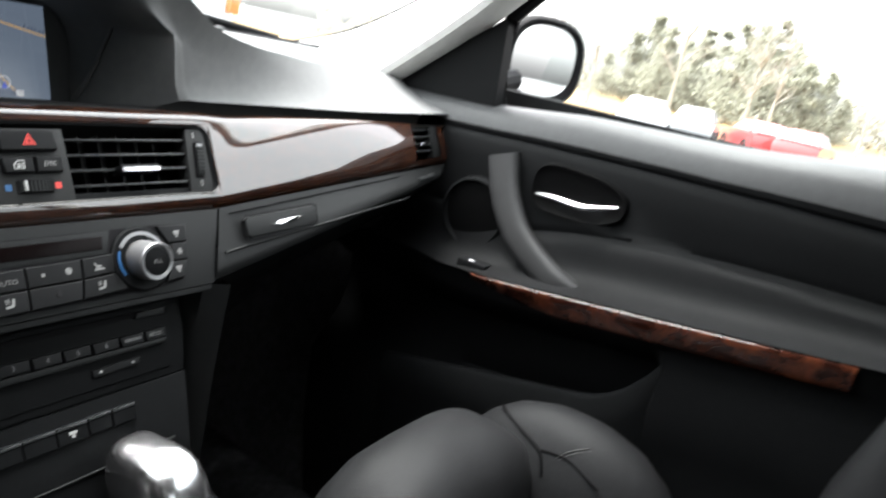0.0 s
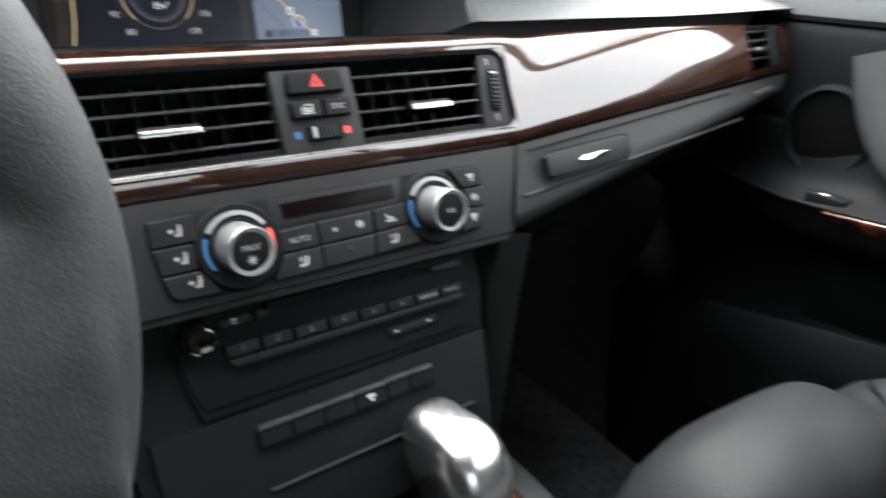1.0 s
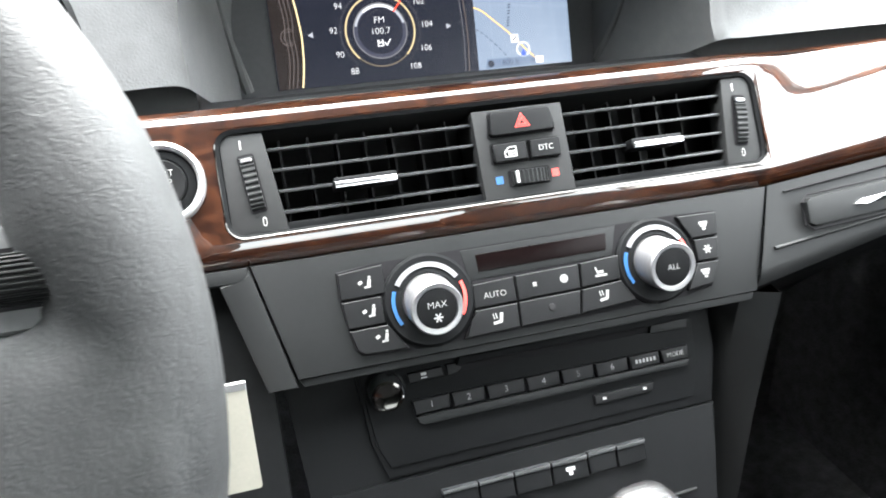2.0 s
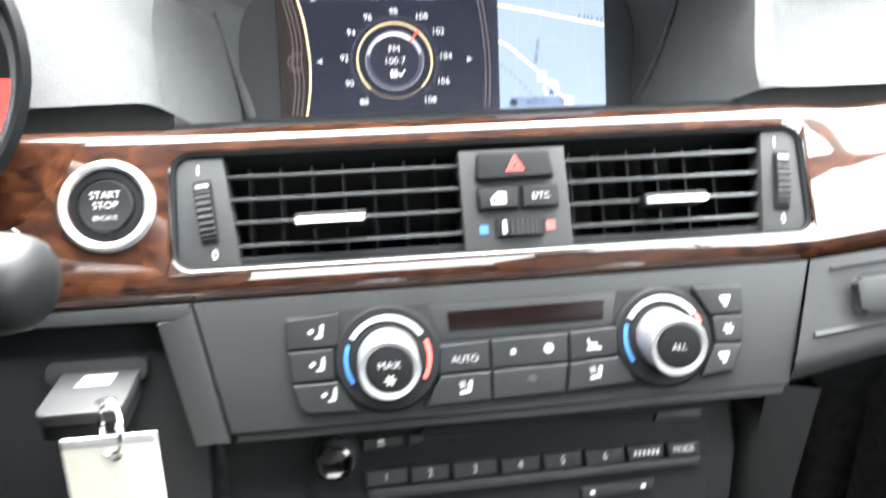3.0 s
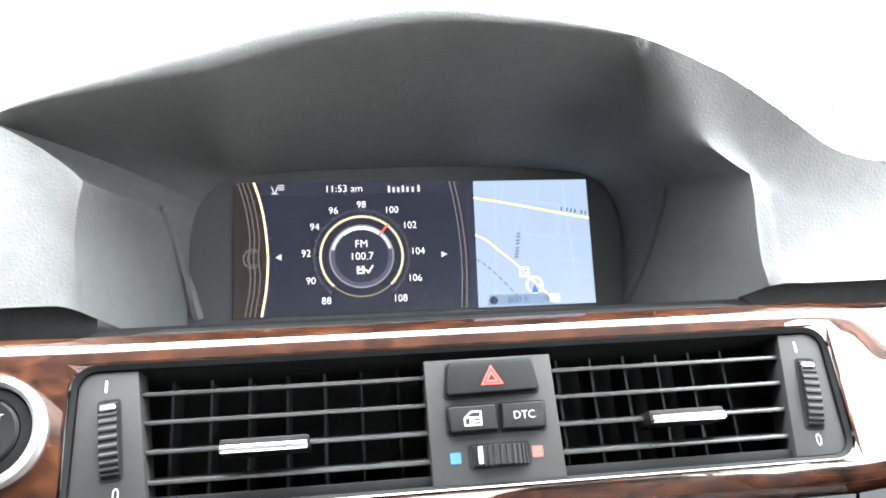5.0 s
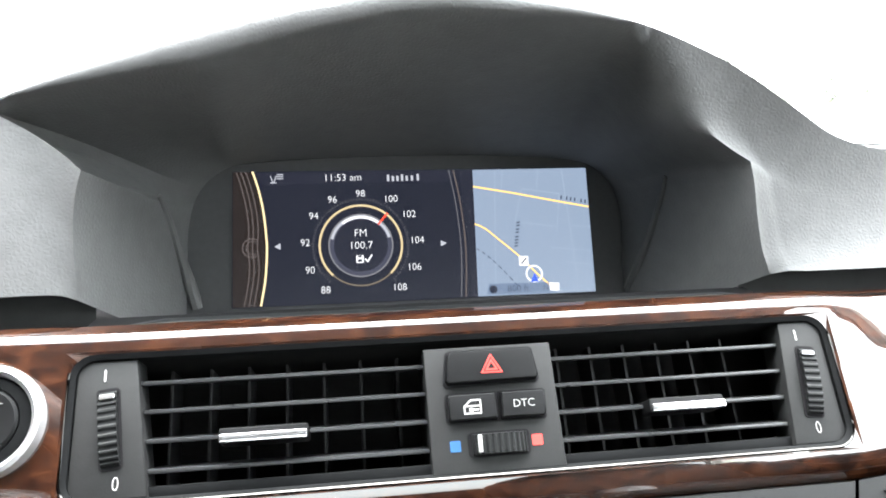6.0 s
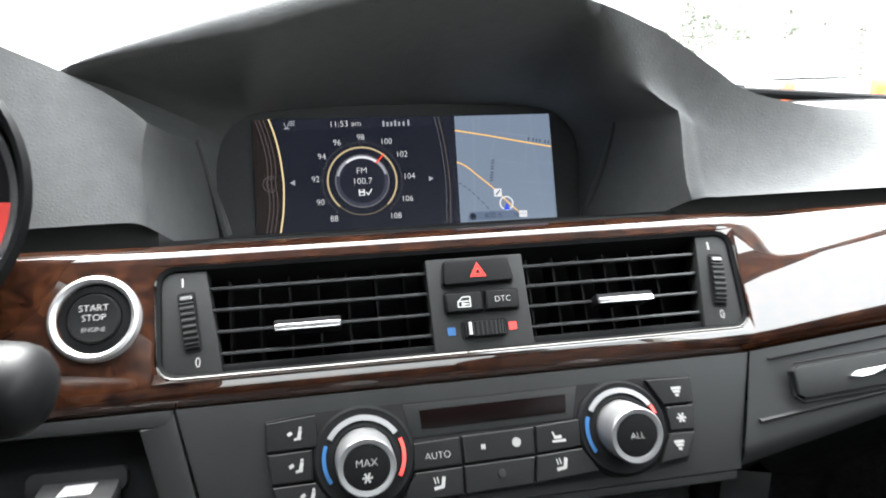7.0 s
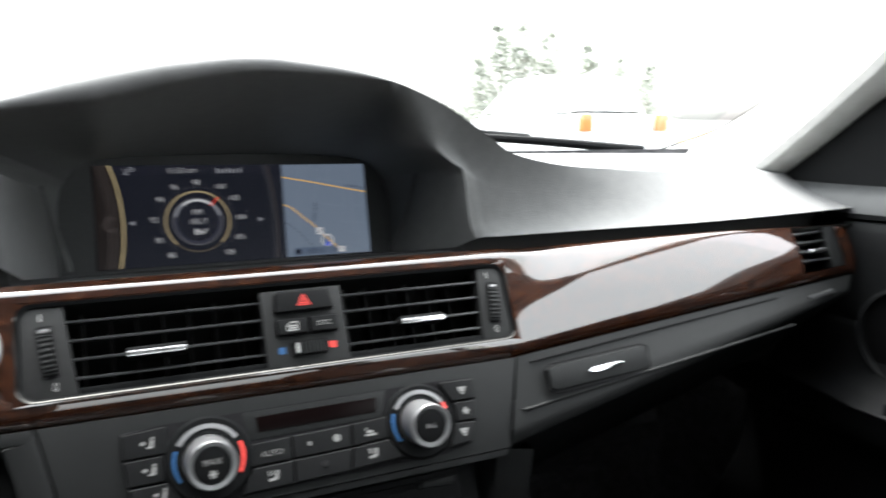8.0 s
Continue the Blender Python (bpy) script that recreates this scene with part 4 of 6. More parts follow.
for cx, word, lab in ((-68.6, "MAX", "driver"), (73.6, "ALL", "passenger")):
    R = 0.0262 if lab == "driver" else 0.0255
    kn = part("knob_bezel", lathe([(R + 0.0006, 0.002), (R + 0.0004, -0.0066), (R - 0.0012, -0.0082), (R - 0.0060, -0.0078), (0.0158, -0.0090), (0.0152, -0.004)], cx * mm, -0.1062, 56), M_BLACK, cl)
    arc = lambda a0, a1, r0, r1: lathe([(r0, -0.0080), (r0, -0.0089), (r1, -0.0092), (r1, -0.0080)], cx * mm, -0.1062, 24, None, a0, a1)
    part("scale_silver", arc(32, 148, 0.0216, 0.0188), M_ARC, kn, "silver scale arc")
    part("scale_cold", arc(158, 212, 0.0216, 0.0197), M_BLUE, kn, "blue scale arc")
    part("scale_warm", arc(*((-32, 22) if lab == "driver" else (16, 30)), 0.0216, 0.0197), M_RED, kn, "red scale arc")
    kb = part("knob", lathe([(0.0153, -0.004), (0.0149, -0.0215), (0.0143, -0.0230)], cx * mm, -0.1062, 56), M_SILVER, cl, "ribbed silver knob")
    kb.matrix_basis = Matrix.Translation((cx * mm, -0.006, -0.1062)) @ Matrix.Rotation(radians(14), 4, "X") @ Matrix.Translation((-cx * mm, 0.006, 0.1062))
    part("knob_ring", lathe([(0.0149, -0.0210), (0.0148, -0.0258), (0.0141, -0.0268), (0.0117, -0.0265), (0.0112, -0.0256)], cx * mm, -0.1062, 56), M_SILVER, kb, "bright satin ring")
    part("knob_cap", lathe([(0.0113, -0.0254), (0.0111, -0.0263), (0.007, -0.0267), (0, -0.0268)], cx * mm, -0.1062, 48), M_BUTTON, kb)
    if word == "MAX":
        writing("MAX", 0.0052, cx * mm, -0.1040, -0.0270, M_WHITE, kb)
        bars([(cx * mm, -0.1112, 0.0052, 0.0009, a) for a in (0, 60, 120)], -0.0270, M_WHITE, kb)
    else:
        writing("ALL", 0.0048, cx * mm, -0.1062, -0.0270, M_WHITE, kb)

# ---- radio ----
RD = Matrix.Translation((0, 0.022, 0))
ra = thing("radio_unit", "black radio faceplate with number keys and disc slot", "car radio", F @ RD)
part("plate", prism([(x * mm, z * mm) for x, z in ((-115, -139), (121, -139), (118, -170), (111, -203), (-104, -206), (-111, -185))], 0.0, 0.03, 0.001), M_BLACK, ra)
part("face", prism([(x * mm, z * mm) for x, z in ((-113, -140.5), (107, -140), (104, -180), (98, -197), (-102, -200), (-108, -186))], -0.0016, 0.0, 0.0008), M_BLACK, ra)
part("slot_hood", prism([(x * mm, z * mm) for x, z in ((-52, -143.5), (104, -142.5), (102, -147), (-54, -148))], -0.006, 0.0, 0.001), M_BLACK, ra)
part("disc_slot", prism([(x * mm, z * mm) for x, z in ((-54, -148.4), (74, -147.4), (74, -151.2), (-55, -152.2))], -0.0021, 0.0), M_GAP, ra)
part("slot_flap", prism([(x * mm, z * mm) for x, z in ((76, -147.2), (102, -147), (100, -153), (74, -152))], -0.004, 0.0, 0.001), M_TRIM, ra)
cols = (-84.6, -60.9, -38.9, -13.6, 9.5, 32.3, 55.7, 77.9, 98.1)
caps = ("1", "2", "3", "4", "5", "6", "", "MODE")
for k in range(8):
    a, b = cols[k] + 0.5, cols[k + 1] - 0.5
    sk = 1.4
    bt = key("preset_button", [(a, -163.6), (b, -163.2), (b - sk * 0.6, -171.6), (a + sk * 0.6, -172.2)], 0.0058, ra, well=False)
    if caps[k]:
        writing(caps[k], 0.0056 if k < 6 else 0.0042, (a + b) / 2 * mm, -0.1676, -0.0060, M_GREYPRINT if k != 7 else M_WHITE, bt)
    else:
        bars([(((a + b) / 2 + dx) * mm, -0.1676, 0.0013, 0.0024, 0) for dx in (-6, -3.5, -1, 1.5, 4, 6.5)], -0.0060, M_GREYPRINT, bt)
part("button_ledge", prism([(x * mm, z * mm) for x, z in ((-83, -173), (97, -172), (95.5, -176), (-79, -178.4), (-82, -176.5))], -0.0066, 0.0, 0.0014), M_TRIM, ra)
ej = key("eject_button", [(-84.5, -147.5), (-63, -147), (-62, -152.8), (-84, -153.6)], 0.0040, ra, well=False)
bars([(-0.0745, -0.1493, 0.0032, 0.0016, 0), (-0.0745, -0.1515, 0.0038, 0.0007, 0)], -0.0042, M_WHITE, ej)
part("arrow_key", prism([(x * mm, z * mm) for x, z in ((-60, -146.5), (-55, -146.5), (-51, -150), (-55, -153.2), (-60, -153))], -0.0036, 0.0, 0.0008), M_BUTTON, ra)
vol_tilt = Matrix.Translation((-0.0985, -0.002, -0.1545)) @ Matrix.Rotation(radians(16), 4, "X") @ Matrix.Translation((0.0985, 0.002, 0.1545))
vk = part("volume_ring", lathe([(0.0125, 0.0), (0.0122, -0.0028), (0.0108, -0.0034), (0.0104, -0.0012)], -0.0985, -0.1545, 40), M_BLACK, ra)
part("volume_knob", lathe([(0.0102, -0.001), (0.0100, -0.0105), (0.0092, -0.0122)], -0.0985, -0.1545, 40), M_SLAT, ra).matrix_basis = vol_tilt
part("volume_chrome", lathe([(0.0094, -0.0112), (0.0092, -0.0130), (0.0080, -0.0137), (0.0064, -0.0130), (0.0, -0.0126)], -0.0985, -0.1545, 40), M_DARKCHROME, vk, "dark polished cap").matrix_basis = vol_tilt
sk_b = key("seek_button", [(29.8, -183.2), (70.8, -182.2), (69.6, -188), (29.8, -189.2)], 0.0040, ra)
bars([(0.0360, -0.1860, 0.0024, 0.0016, 0), (0.0640, -0.1852, 0.0024, 0.0016, 0)], -0.0042, M_WHITE, sk_b)

# ---- lower stack: switch strip, tray front, side cheeks ----
ls = thing("centre_stack", "black lower centre stack with a strip of switches", "centre console", F @ RD)
part("body", prism([(x * mm, z * mm) for x, z in ((-158, -120), (124, -120), (122, -170), (113, -203), (98, -300), (-140, -300), (-150, -206))], 0.003, 0.12, 0.002), M_BLACK, ls)
part("tray_lid", prism([(x * mm, z * mm) for x, z in ((-138, -209), (112, -203.5), (104, -250), (98, -296), (-134, -298), (-136, -240))], -0.0015, 0.004, 0.0016), M_BLACK, ls)
# Lighter bars along the switch tops stand in for their lit bevels.
for k in range(5):
    xs = (-75.6, -53.0, -30.5, -6.5, 17.7, 57.0)
    a, b = xs[k] + 0.4, xs[k + 1] - 0.4
    if k == 4:
        for c0, c1 in ((18, 36.8), (37.6, 57)):
            part("lit_switch_edge", prism([(x * mm, z * mm) for x, z in ((c0, -216.0), (c1, -215.5), (c1, -218.2), (c0, -218.7))], -0.0062, 0.0, 0.0008), M_SLAT, ls)
            key("blank_switch", [(c0, -218.4), (c1, -217.9), (c1 - 0.4, -229), (c0 + 0.1, -229.6)], 0.0050, ls, well=False, mat=M_BLACK)
    else:
        part("lit_switch_edge", prism([(x * mm, z * mm) for x, z in ((a, -218.2 + 0.4 * k), (b, -217.9 + 0.4 * k), (b, -220.6 + 0.4 * k), (a, -220.9 + 0.4 * k))], -0.0062, 0.0, 0.0008), M_SLAT, ls)
        sw = key("blank_switch" if k != 3 else "lamp_switch", [(a, -220.6 + 0.4 * k), (b, -220.3 + 0.4 * k), (b, -232 + 0.5 * k), (a, -232.4 + 0.5 * k)], 0.0050, ls, well=False, mat=M_BLACK)
        if k == 3:
            bars([(0.0055, -0.2232, 0.0060, 0.0022, 0), (0.0055, -0.2258, 0.0024, 0.0022, 0)], -0.0052, M_WHITE, sw)
part("tray_ledge", tube([(-0.074, -0.0022, -0.2600), (0.006, -0.0026, -0.2575), (0.088, -0.0022, -0.2545)], 0.0011, seg=6), M_TRIM, ls, "fine edge of the tray flap")
cheek = [[(0.146, -0.170, 0.836), (0.143, -0.166, 0.76), (0.140, -0.166, 0.70), (0.134, -0.170, 0.62)], [(0.151, -0.190, 0.834), (0.147, -0.188, 0.76), (0.144, -0.190, 0.70), (0.138, -0.194, 0.62)], [(0.181, -0.190, 0.828), (0.172, -0.194, 0.76), (0.166, -0.198, 0.70), (0.158, -0.204, 0.62)], [(0.183, -0.12, 0.83), (0.176, -0.10, 0.76), (0.176, -0.10, 0.70), (0.176, -0.10, 0.60)], [(0.183, 0.1, 0.83), (0.18, 0.1, 0.76), (0.18, 0.1, 0.70), (0.18, 0.1, 0.45)]]
ck = part("cheek", skin([smooth_line(c, 12) for c in cheek]), M_TRIM, ls, "grey side cheek", angle=70)
ck.matrix_parent_inverse = (F @ RD).inverted()

# ---- display ----
SC = pose(0.0, -0.0010, 0.950, -17.6, 0, 1.0)
G = 0.13
S_BACK = glow("screen_navy", (0.006, 0.007, 0.013), 1.0 * G)
S_BROWN = glow("screen_dark_brown", (0.010, 0.007, 0.006), 1.0 * G)
S_LINE = glow("screen_grey_line", (0.060, 0.050, 0.048), 1.0 * G)
S_TAUPE = glow("screen_taupe", (0.09, 0.075, 0.055), 1.0 * G)
S_STEEL = glow("screen_steel_blue", (0.030, 0.032, 0.048), 1.0 * G)
S_CREAM = glow("screen_cream", (0.58, 0.47, 0.26), 1.0 * G)
S_BAND = glow("screen_tan", (0.36, 0.29, 0.17), 1.0 * G)
S_WHITE = glow("screen_white", (0.55, 0.56, 0.58), 1.0 * G)
S_GREY = glow("screen_grey", (0.25, 0.26, 0.29), 1.0 * G)
S_DIM = glow("screen_dim", (0.11, 0.11, 0.12), 1.0 * G)
S_DISC = glow("screen_disc", (0.009, 0.010, 0.017), 1.0 * G)
S_MAP = glow("screen_map", (0.225, 0.288, 0.385), 0.60 * G)
S_ROAD = glow("screen_road", (0.70, 0.42, 0.13), 1.0 * G)
S_LANE = glow("screen_lane", (0.285, 0.355, 0.455), 0.60 * G)
S_INK = glow("screen_ink", (0.010, 0.013, 0.025), 1.0 * G)
S_FAINT = glow("screen_faint_ink", (0.028, 0.036, 0.058), 1.0 * G)
S_PANEL = glow("screen_panel", (0.080, 0.110, 0.165), 1.0 * G)
S_BLUE = glow("screen_blue", (0.02, 0.06, 0.55), 1.0 * G)
S_RED = glow("screen_red", (0.85, 0.06, 0.03), 1.0 * G)
dsp = thing("display_screen", "lit wide dashboard display with radio dial and street map", "display", SC)
part("bezel", prism([(x * mm, z * mm) for x, z in ((-160, -14), (160, -14), (160, 110), (-160, 110))], 0.0035, 0.012, 0.001), M_BEZEL, dsp)
glass = part("screen_panel", prism([(x * mm, z * mm) for x, z in ((-113.5, 0), (115.5, 0), (117, 83.5), (-113, 86.5))], 0.0022, 0.004), S_BACK, dsp, smooth=False)


def ink(pts, mat, y, name):
    return part(name, prism([(x * mm, z * mm) for x, z in pts], y, y + 0.0002), mat, glass, smooth=False)


def stroke(pts, w, mat, y, name):
    """A line of even width on the screen, in mm."""
    ps = [Vector((x, z)) for x, z in pts]
    bm = bmesh.new()
    left, right = [], []
    for i, p in enumerate(ps):
        t = (ps[min(i + 1, len(ps) - 1)] - ps[max(i - 1, 0)]).normalized()
        nrm = Vector((-t.y, t.x)) * w / 2
        left.append(((p.x + nrm.x) * mm, y, (p.y + nrm.y) * mm))
        right.append(((p.x - nrm.x) * mm, y, (p.y - nrm.y) * mm))
    skin([left, right], bm=bm)
    return part(name, bm, mat, glass, smooth=False)


def ring2(cx, cz, r0, r1, mat, y, name, a0=0, a1=360, seg=64):
    return part(name, lathe([(r0 * mm, y), (r1 * mm, y)], cx * mm, cz * mm, seg, None, a0, a1), mat, glass, smooth=False)


ink([(-113, 0.3), (-97, 0.3), (-93.6, 15), (-92, 36), (-93.8, 60), (-100.5, 86), (-112.6, 86.2)], S_BROWN, 0.0019, "side_menu")
cream = [(-100.5, 86.3), (-97.0, 75), (-94.0, 60), (-92.3, 42), (-92.2, 32), (-93.4, 16), (-96.2, 0.5)]
cl_pts = [(p.x, p.y) for p in [Vector((q.x, q.y)) for q in smooth_line([(x, z, 0) for x, z in cream], 20)]]
stroke(cl_pts, 1.25, S_CREAM, 0.0016, "cream_border")
for off in (4.2, 7.2, 10.0):
    stroke([(x - off - 1.6 * math.exp(-((z - 37) / 8) ** 2), z) for x, z in cl_pts], 0.7, S_LINE, 0.0016, "menu_line")
ring2(-101.2, 37, 6.2, 5.4, S_LINE, 0.0015, "menu_knob", 60, 300, 32)
ring2(-100.6, 37, 4.4, 3.9, S_LINE, 0.0015, "menu_knob", 60, 300, 32)
ink([(-95, 77.2), (26, 76.6), (27, 84.2), (-98, 85.5)], S_DISC, 0.0019, "status_bar")
writing("11:53 am", 6.6 * mm, -44 * mm, 80.7 * mm, 0.0017, S_WHITE, glass)
bars([((x - 15) * mm, (79.4 + 0.5 * (k % 3 == 0)) * mm, 1.5 * mm, (3.4 + 1.0 * (k % 3 == 0)) * mm, 0) for k, x in enumerate((0, 3.0, 6.0, 9.0, 12.0, 15.4, 19.2))], 0.0017, S_GREY, glass, "station_text")
bars([(-88.6 * mm, 80.8 * mm, 0.6 * mm, 5 * mm, 18), (-86.6 * mm, 80.8 * mm, 0.6 * mm, 5 * mm, -18), (-87.6 * mm, 78.6 * mm, 4 * mm, 0.6 * mm, 0), (-83.5 * mm, 84 * mm, 4 * mm, 0.6 * mm, 0), (-83.5 * mm, 82.6 * mm, 4 * mm, 0.6 * mm, 0), (-83.5 * mm, 81.2 * mm, 4 * mm, 0.6 * mm, 0)], 0.0017, S_GREY, glass, "aerial_symbol")
# radio dial
DX, DZ = -34.0, 36.3
ring2(DX, DZ, 26.2, 25.2, S_TAUPE, 0.0018, "dial_band", -134, -46)
ring2(DX, DZ, 26.5, 25.1, S_BAND, 0.0017, "dial_band_end", -46, 226, 72)
bm = bmesh.new()
for k in range(81):
    a = radians(-48 + 276 * k / 80)
    c, s = math.cos(a), math.sin(a)
    q = [((DX + r * c - w * s) * mm, 0.0017, (DZ + r * s + w * c) * mm) for r, w in ((29.2, -0.16), (30.4 if k % 5 else 31, -0.16), (30.4 if k % 5 else 31, 0.16), (29.2, 0.16))]
    bm.faces.new([bm.verts.new(v) for v in q])
part("dial_ticks", bm, S_DIM, glass, smooth=False)
for r0, r1, mt in ((20.4, 19.4, S_DIM), (19.6, 16.8, S_STEEL), (16.6, 0.01, S_DISC)):
    ring2(DX, DZ, r0, r1, mt, 0.0018, "dial_knob")
ring2(DX, DZ, 19.0, 17.3, S_WHITE, 0.0016, "dial_glint", 52, 128, 40)
ring2(DX, DZ, 19.4, 17.6, S_GREY, 0.00165, "dial_glint_side", 14, 166, 40)
stroke([(DX + 17.4 * math.cos(radians(49)), DZ + 17.4 * math.sin(radians(49))), (DX + 26.8 * math.cos(radians(49)), DZ + 26.8 * math.sin(radians(49)))], 1.1, S_RED, 0.0014, "dial_needle")
for word, x, z in (("88", -56.7, 8.6), ("90", -66, 21.4), ("92", -68.6, 39.0), ("94", -63, 56), ("96", -51, 66.3), ("98", -33.2, 69.8), ("100", -14, 65.8), ("102", -2.8, 55.4), ("104", 1.6, 38.2), ("106", -1, 21.0), ("108", -10.8, 8.4)):
    writing(word, 6.5 * mm, x * mm, z * mm, 0.0017, S_WHITE, glass, squeeze=0.95)
writing("FM", 6.8 * mm, DX * mm, 44 * mm, 0.0015, S_WHITE, glass)
writing("100.7", 6.8 * mm, DX * mm, 36 * mm, 0.0015, S_WHITE, glass)
bars([(-35 * mm, 27.4 * mm, 4.6 * mm, 4.8 * mm, 0), (-31 * mm, 26.6 * mm, 0.9 * mm, 3.0 * mm, 40), (-28.9 * mm, 27.6 * mm, 0.9 * mm, 5.6 * mm, -35)], 0.0015, S_WHITE, glass, "store_symbol")
bars([(-35 * mm, 26.4 * mm, 2.6 * mm, 1.6 * mm, 0), (-35 * mm, 29 * mm, 2.2 * mm, 1.2 * mm, 0)], 0.0013, S_DISC, glass, "store_symbol_mark")
ink([(-87.6, 37.3), (-83.8, 35.2), (-83.8, 39.4)], S_GREY, 0.0016, "tune_arrow")
ink([(20.4, 35.6), (16.6, 37.6), (16.6, 33.6)], S_GREY, 0.0016, "tune_arrow")
div = [(p.x, p.y) for p in smooth_line([(27.5, 84.2, 0), (30.5, 65, 0), (32.3, 42, 0), (32.2, 22, 0), (30.6, 0.5, 0)], 14)]
stroke(div, 1.0, S_LINE, 0.0016, "divider")
stroke([(x - 3, z) for x, z in div], 0.4, S_DIM, 0.0016, "divider_shade")
ink([(33.8, 0.3), (39, 0.3), (40.5, 83.8), (30.5, 84), (33.5, 60), (35.2, 30)], S_DISC, 0.0019, "map_border")
# street map
ink([(38.4, 0.4), (115.2, 0.3), (116.6, 83.2), (40.3, 83.8)], S_MAP, 0.0018, "map_field")
for a, b in (((55, 83), (50, 6)), ((72, 70), (97, 66)), ((72, 70), (66, 48)), ((66, 48), (92, 44)), ((97, 66), (93, 40)), ((84, 83), (82, 70)), ((100, 83), (104, 8)), ((92, 60), (115, 57)), ((88, 30), (115, 27)), ((60, 83), (58, 66)), ((103, 44), (116, 43)), ((97, 20), (115, 18))):
    stroke([a, b], 0.45, S_LANE, 0.0016, "lane")
stroke([(39.9, 72.4), (65, 67.5), (90, 62), (116, 56.5)], 1.1, S_ROAD, 0.0014, "main_road")
stroke([(p.x, p.y) for p in smooth_line([(39.3, 47.4, 0), (46, 44, 0), (55, 36, 0), (66.1, 25.9, 0), (78, 13, 0), (88, 3, 0)], 16)], 1.0, S_ROAD, 0.0014, "main_road")
for k in range(8):
    x, z = lerp(39.5, 66, k / 8), 31 - 27 * (k / 8) ** 1.25
    x2, z2 = lerp(39.5, 66, (k + 0.6) / 8), 31 - 27 * ((k + 0.6) / 8) ** 1.25
    stroke([(x, z), (x2, z2)], 0.6, S_FAINT, 0.0014, "railway_dash")
bars([((66.8 + 0.16 * dz) * mm, (41 + dz) * mm, 2.4 * mm, 0.9 * mm, 9) for dz in (-9, -7, -5, -3, 0, 2, 4.5, 6.5)], 0.0014, S_FAINT, glass, "street_text")
bars([(lerp(98, 114, k / 6) * mm, lerp(63.4, 60.2, k / 6) * mm, 0.9 * mm, 2.4 * mm, -10) for k in (0, 1.4, 2.4, 3.4, 5, 6)], 0.0014, S_FAINT, glass, "street_text")
ink([(66.5, 25.2), (72.6, 25.0), (72.4, 18.8), (66.4, 19)], S_WHITE, 0.0013, "service_sign")
stroke([(67.8, 20.2), (71.2, 23.8)], 0.9, S_INK, 0.0011, "service_mark")
ring2(75.6, 13.4, 5.6, 4.5, S_WHITE, 0.0012, "position_ring")
ink([(73, 8.2), (75.7, 13.6), (78.2, 8.2)], S_BLUE, 0.0011, "position_arrow")
ink([(44, 1.2), (88, 0.8), (90, 7.4), (46, 8)], S_PANEL, 0.0014, "scale_bar")
writing("800 ft", 6.0 * mm, 64.5 * mm, 4.2 * mm, 0.0012, S_INK, glass)
writing("N", 4.2 * mm, 82.5 * mm, 4.0 * mm, 0.0012, S_INK, glass)
ring2(48.4, 4.4, 2.6, 0.01, S_INK, 0.0012, "compass", seg=24)
ink([(85, 2), (91, 1.8), (91.4, 6.8), (85, 7.2)], S_WHITE, 0.0010, "road_shield")
writing("151", 3.6 * mm, 88.1 * mm, 4.4 * mm, 0.0008, S_INK, glass)

# ---- steering wheel ----
WC = Vector((-0.330, -0.368, 0.953))
WT = pose(*WC, -24, 0, 0)  # the wheel's plane: x right, y forward, z up it
st = thing("steering_wheel", "black leather steering wheel with thick thumb grips", "steering wheel", WT)
RIM = 0.172
bm = bmesh.new()
segs, sides = 96, 18
rings = []
for i in range(segs):
    a = math.tau * i / segs
    da = math.degrees(a)
    grip = math.exp(-((da - 14) / 11) ** 2) + math.exp(-((da - 166) / 11) ** 2)
    r0 = 0.0167 + 0.0040 * grip
    rc = RIM + 0.0012 - 0.0040 * grip
    c = Vector((rc * math.cos(a), 0, rc * math.sin(a)))
    er, ey = Vector((math.cos(a), 0, math.sin(a))), Vector((0, 1, 0))
    ring_pts = []
    for k in range(sides):
        b = math.tau * k / sides
        rr = r0 * (1.0 + 0.10 * (math.cos(b) < 0) * grip)
        ring_pts.append(bm.verts.new(c + er * rr * math.cos(b) + ey * (r0 * 1.05) * math.sin(b)))
    rings.append(ring_pts)
for i in range(segs):
    a, b = rings[i], rings[(i + 1) % segs]
    for k in range(sides):
        bm.faces.new((a[k], a[(k + 1) % sides], b[(k + 1) % sides], b[k]))


def spoke(s, bm):
    """A broad leather spoke that flares into the rim."""
    rows = []
    for f in [k / 10 for k in range(11)]:
        x = s * lerp(0.100, 0.176, f)
        top = 0.035 + 0.020 * max(0, f - 0.55) ** 1.5 * 3.0
        bot = lerp(-0.050, -0.072, f)
        th = lerp(0.0110, 0.0165, f)
        row = []
        for k in range(20):
            b = math.tau * k / 20
            row.append((x, -0.003 + th * math.sin(b), lerp(bot, top, 0.5) - 0.014 + (top - bot) / 2 * math.copysign(abs(math.cos(b)) ** 0.45, math.cos(b))))
        rows.append(row)
    made = [[bm.verts.new(p) for p in row] for row in rows]
    for p, q in zip(made, made[1:]):
        for k in range(20):
            bm.faces.new((p[k], p[(k + 1) % 20], q[(k + 1) % 20], q[k]))
    bm.faces.new(made[0][::-1])
    bm.faces.new(made[-1])


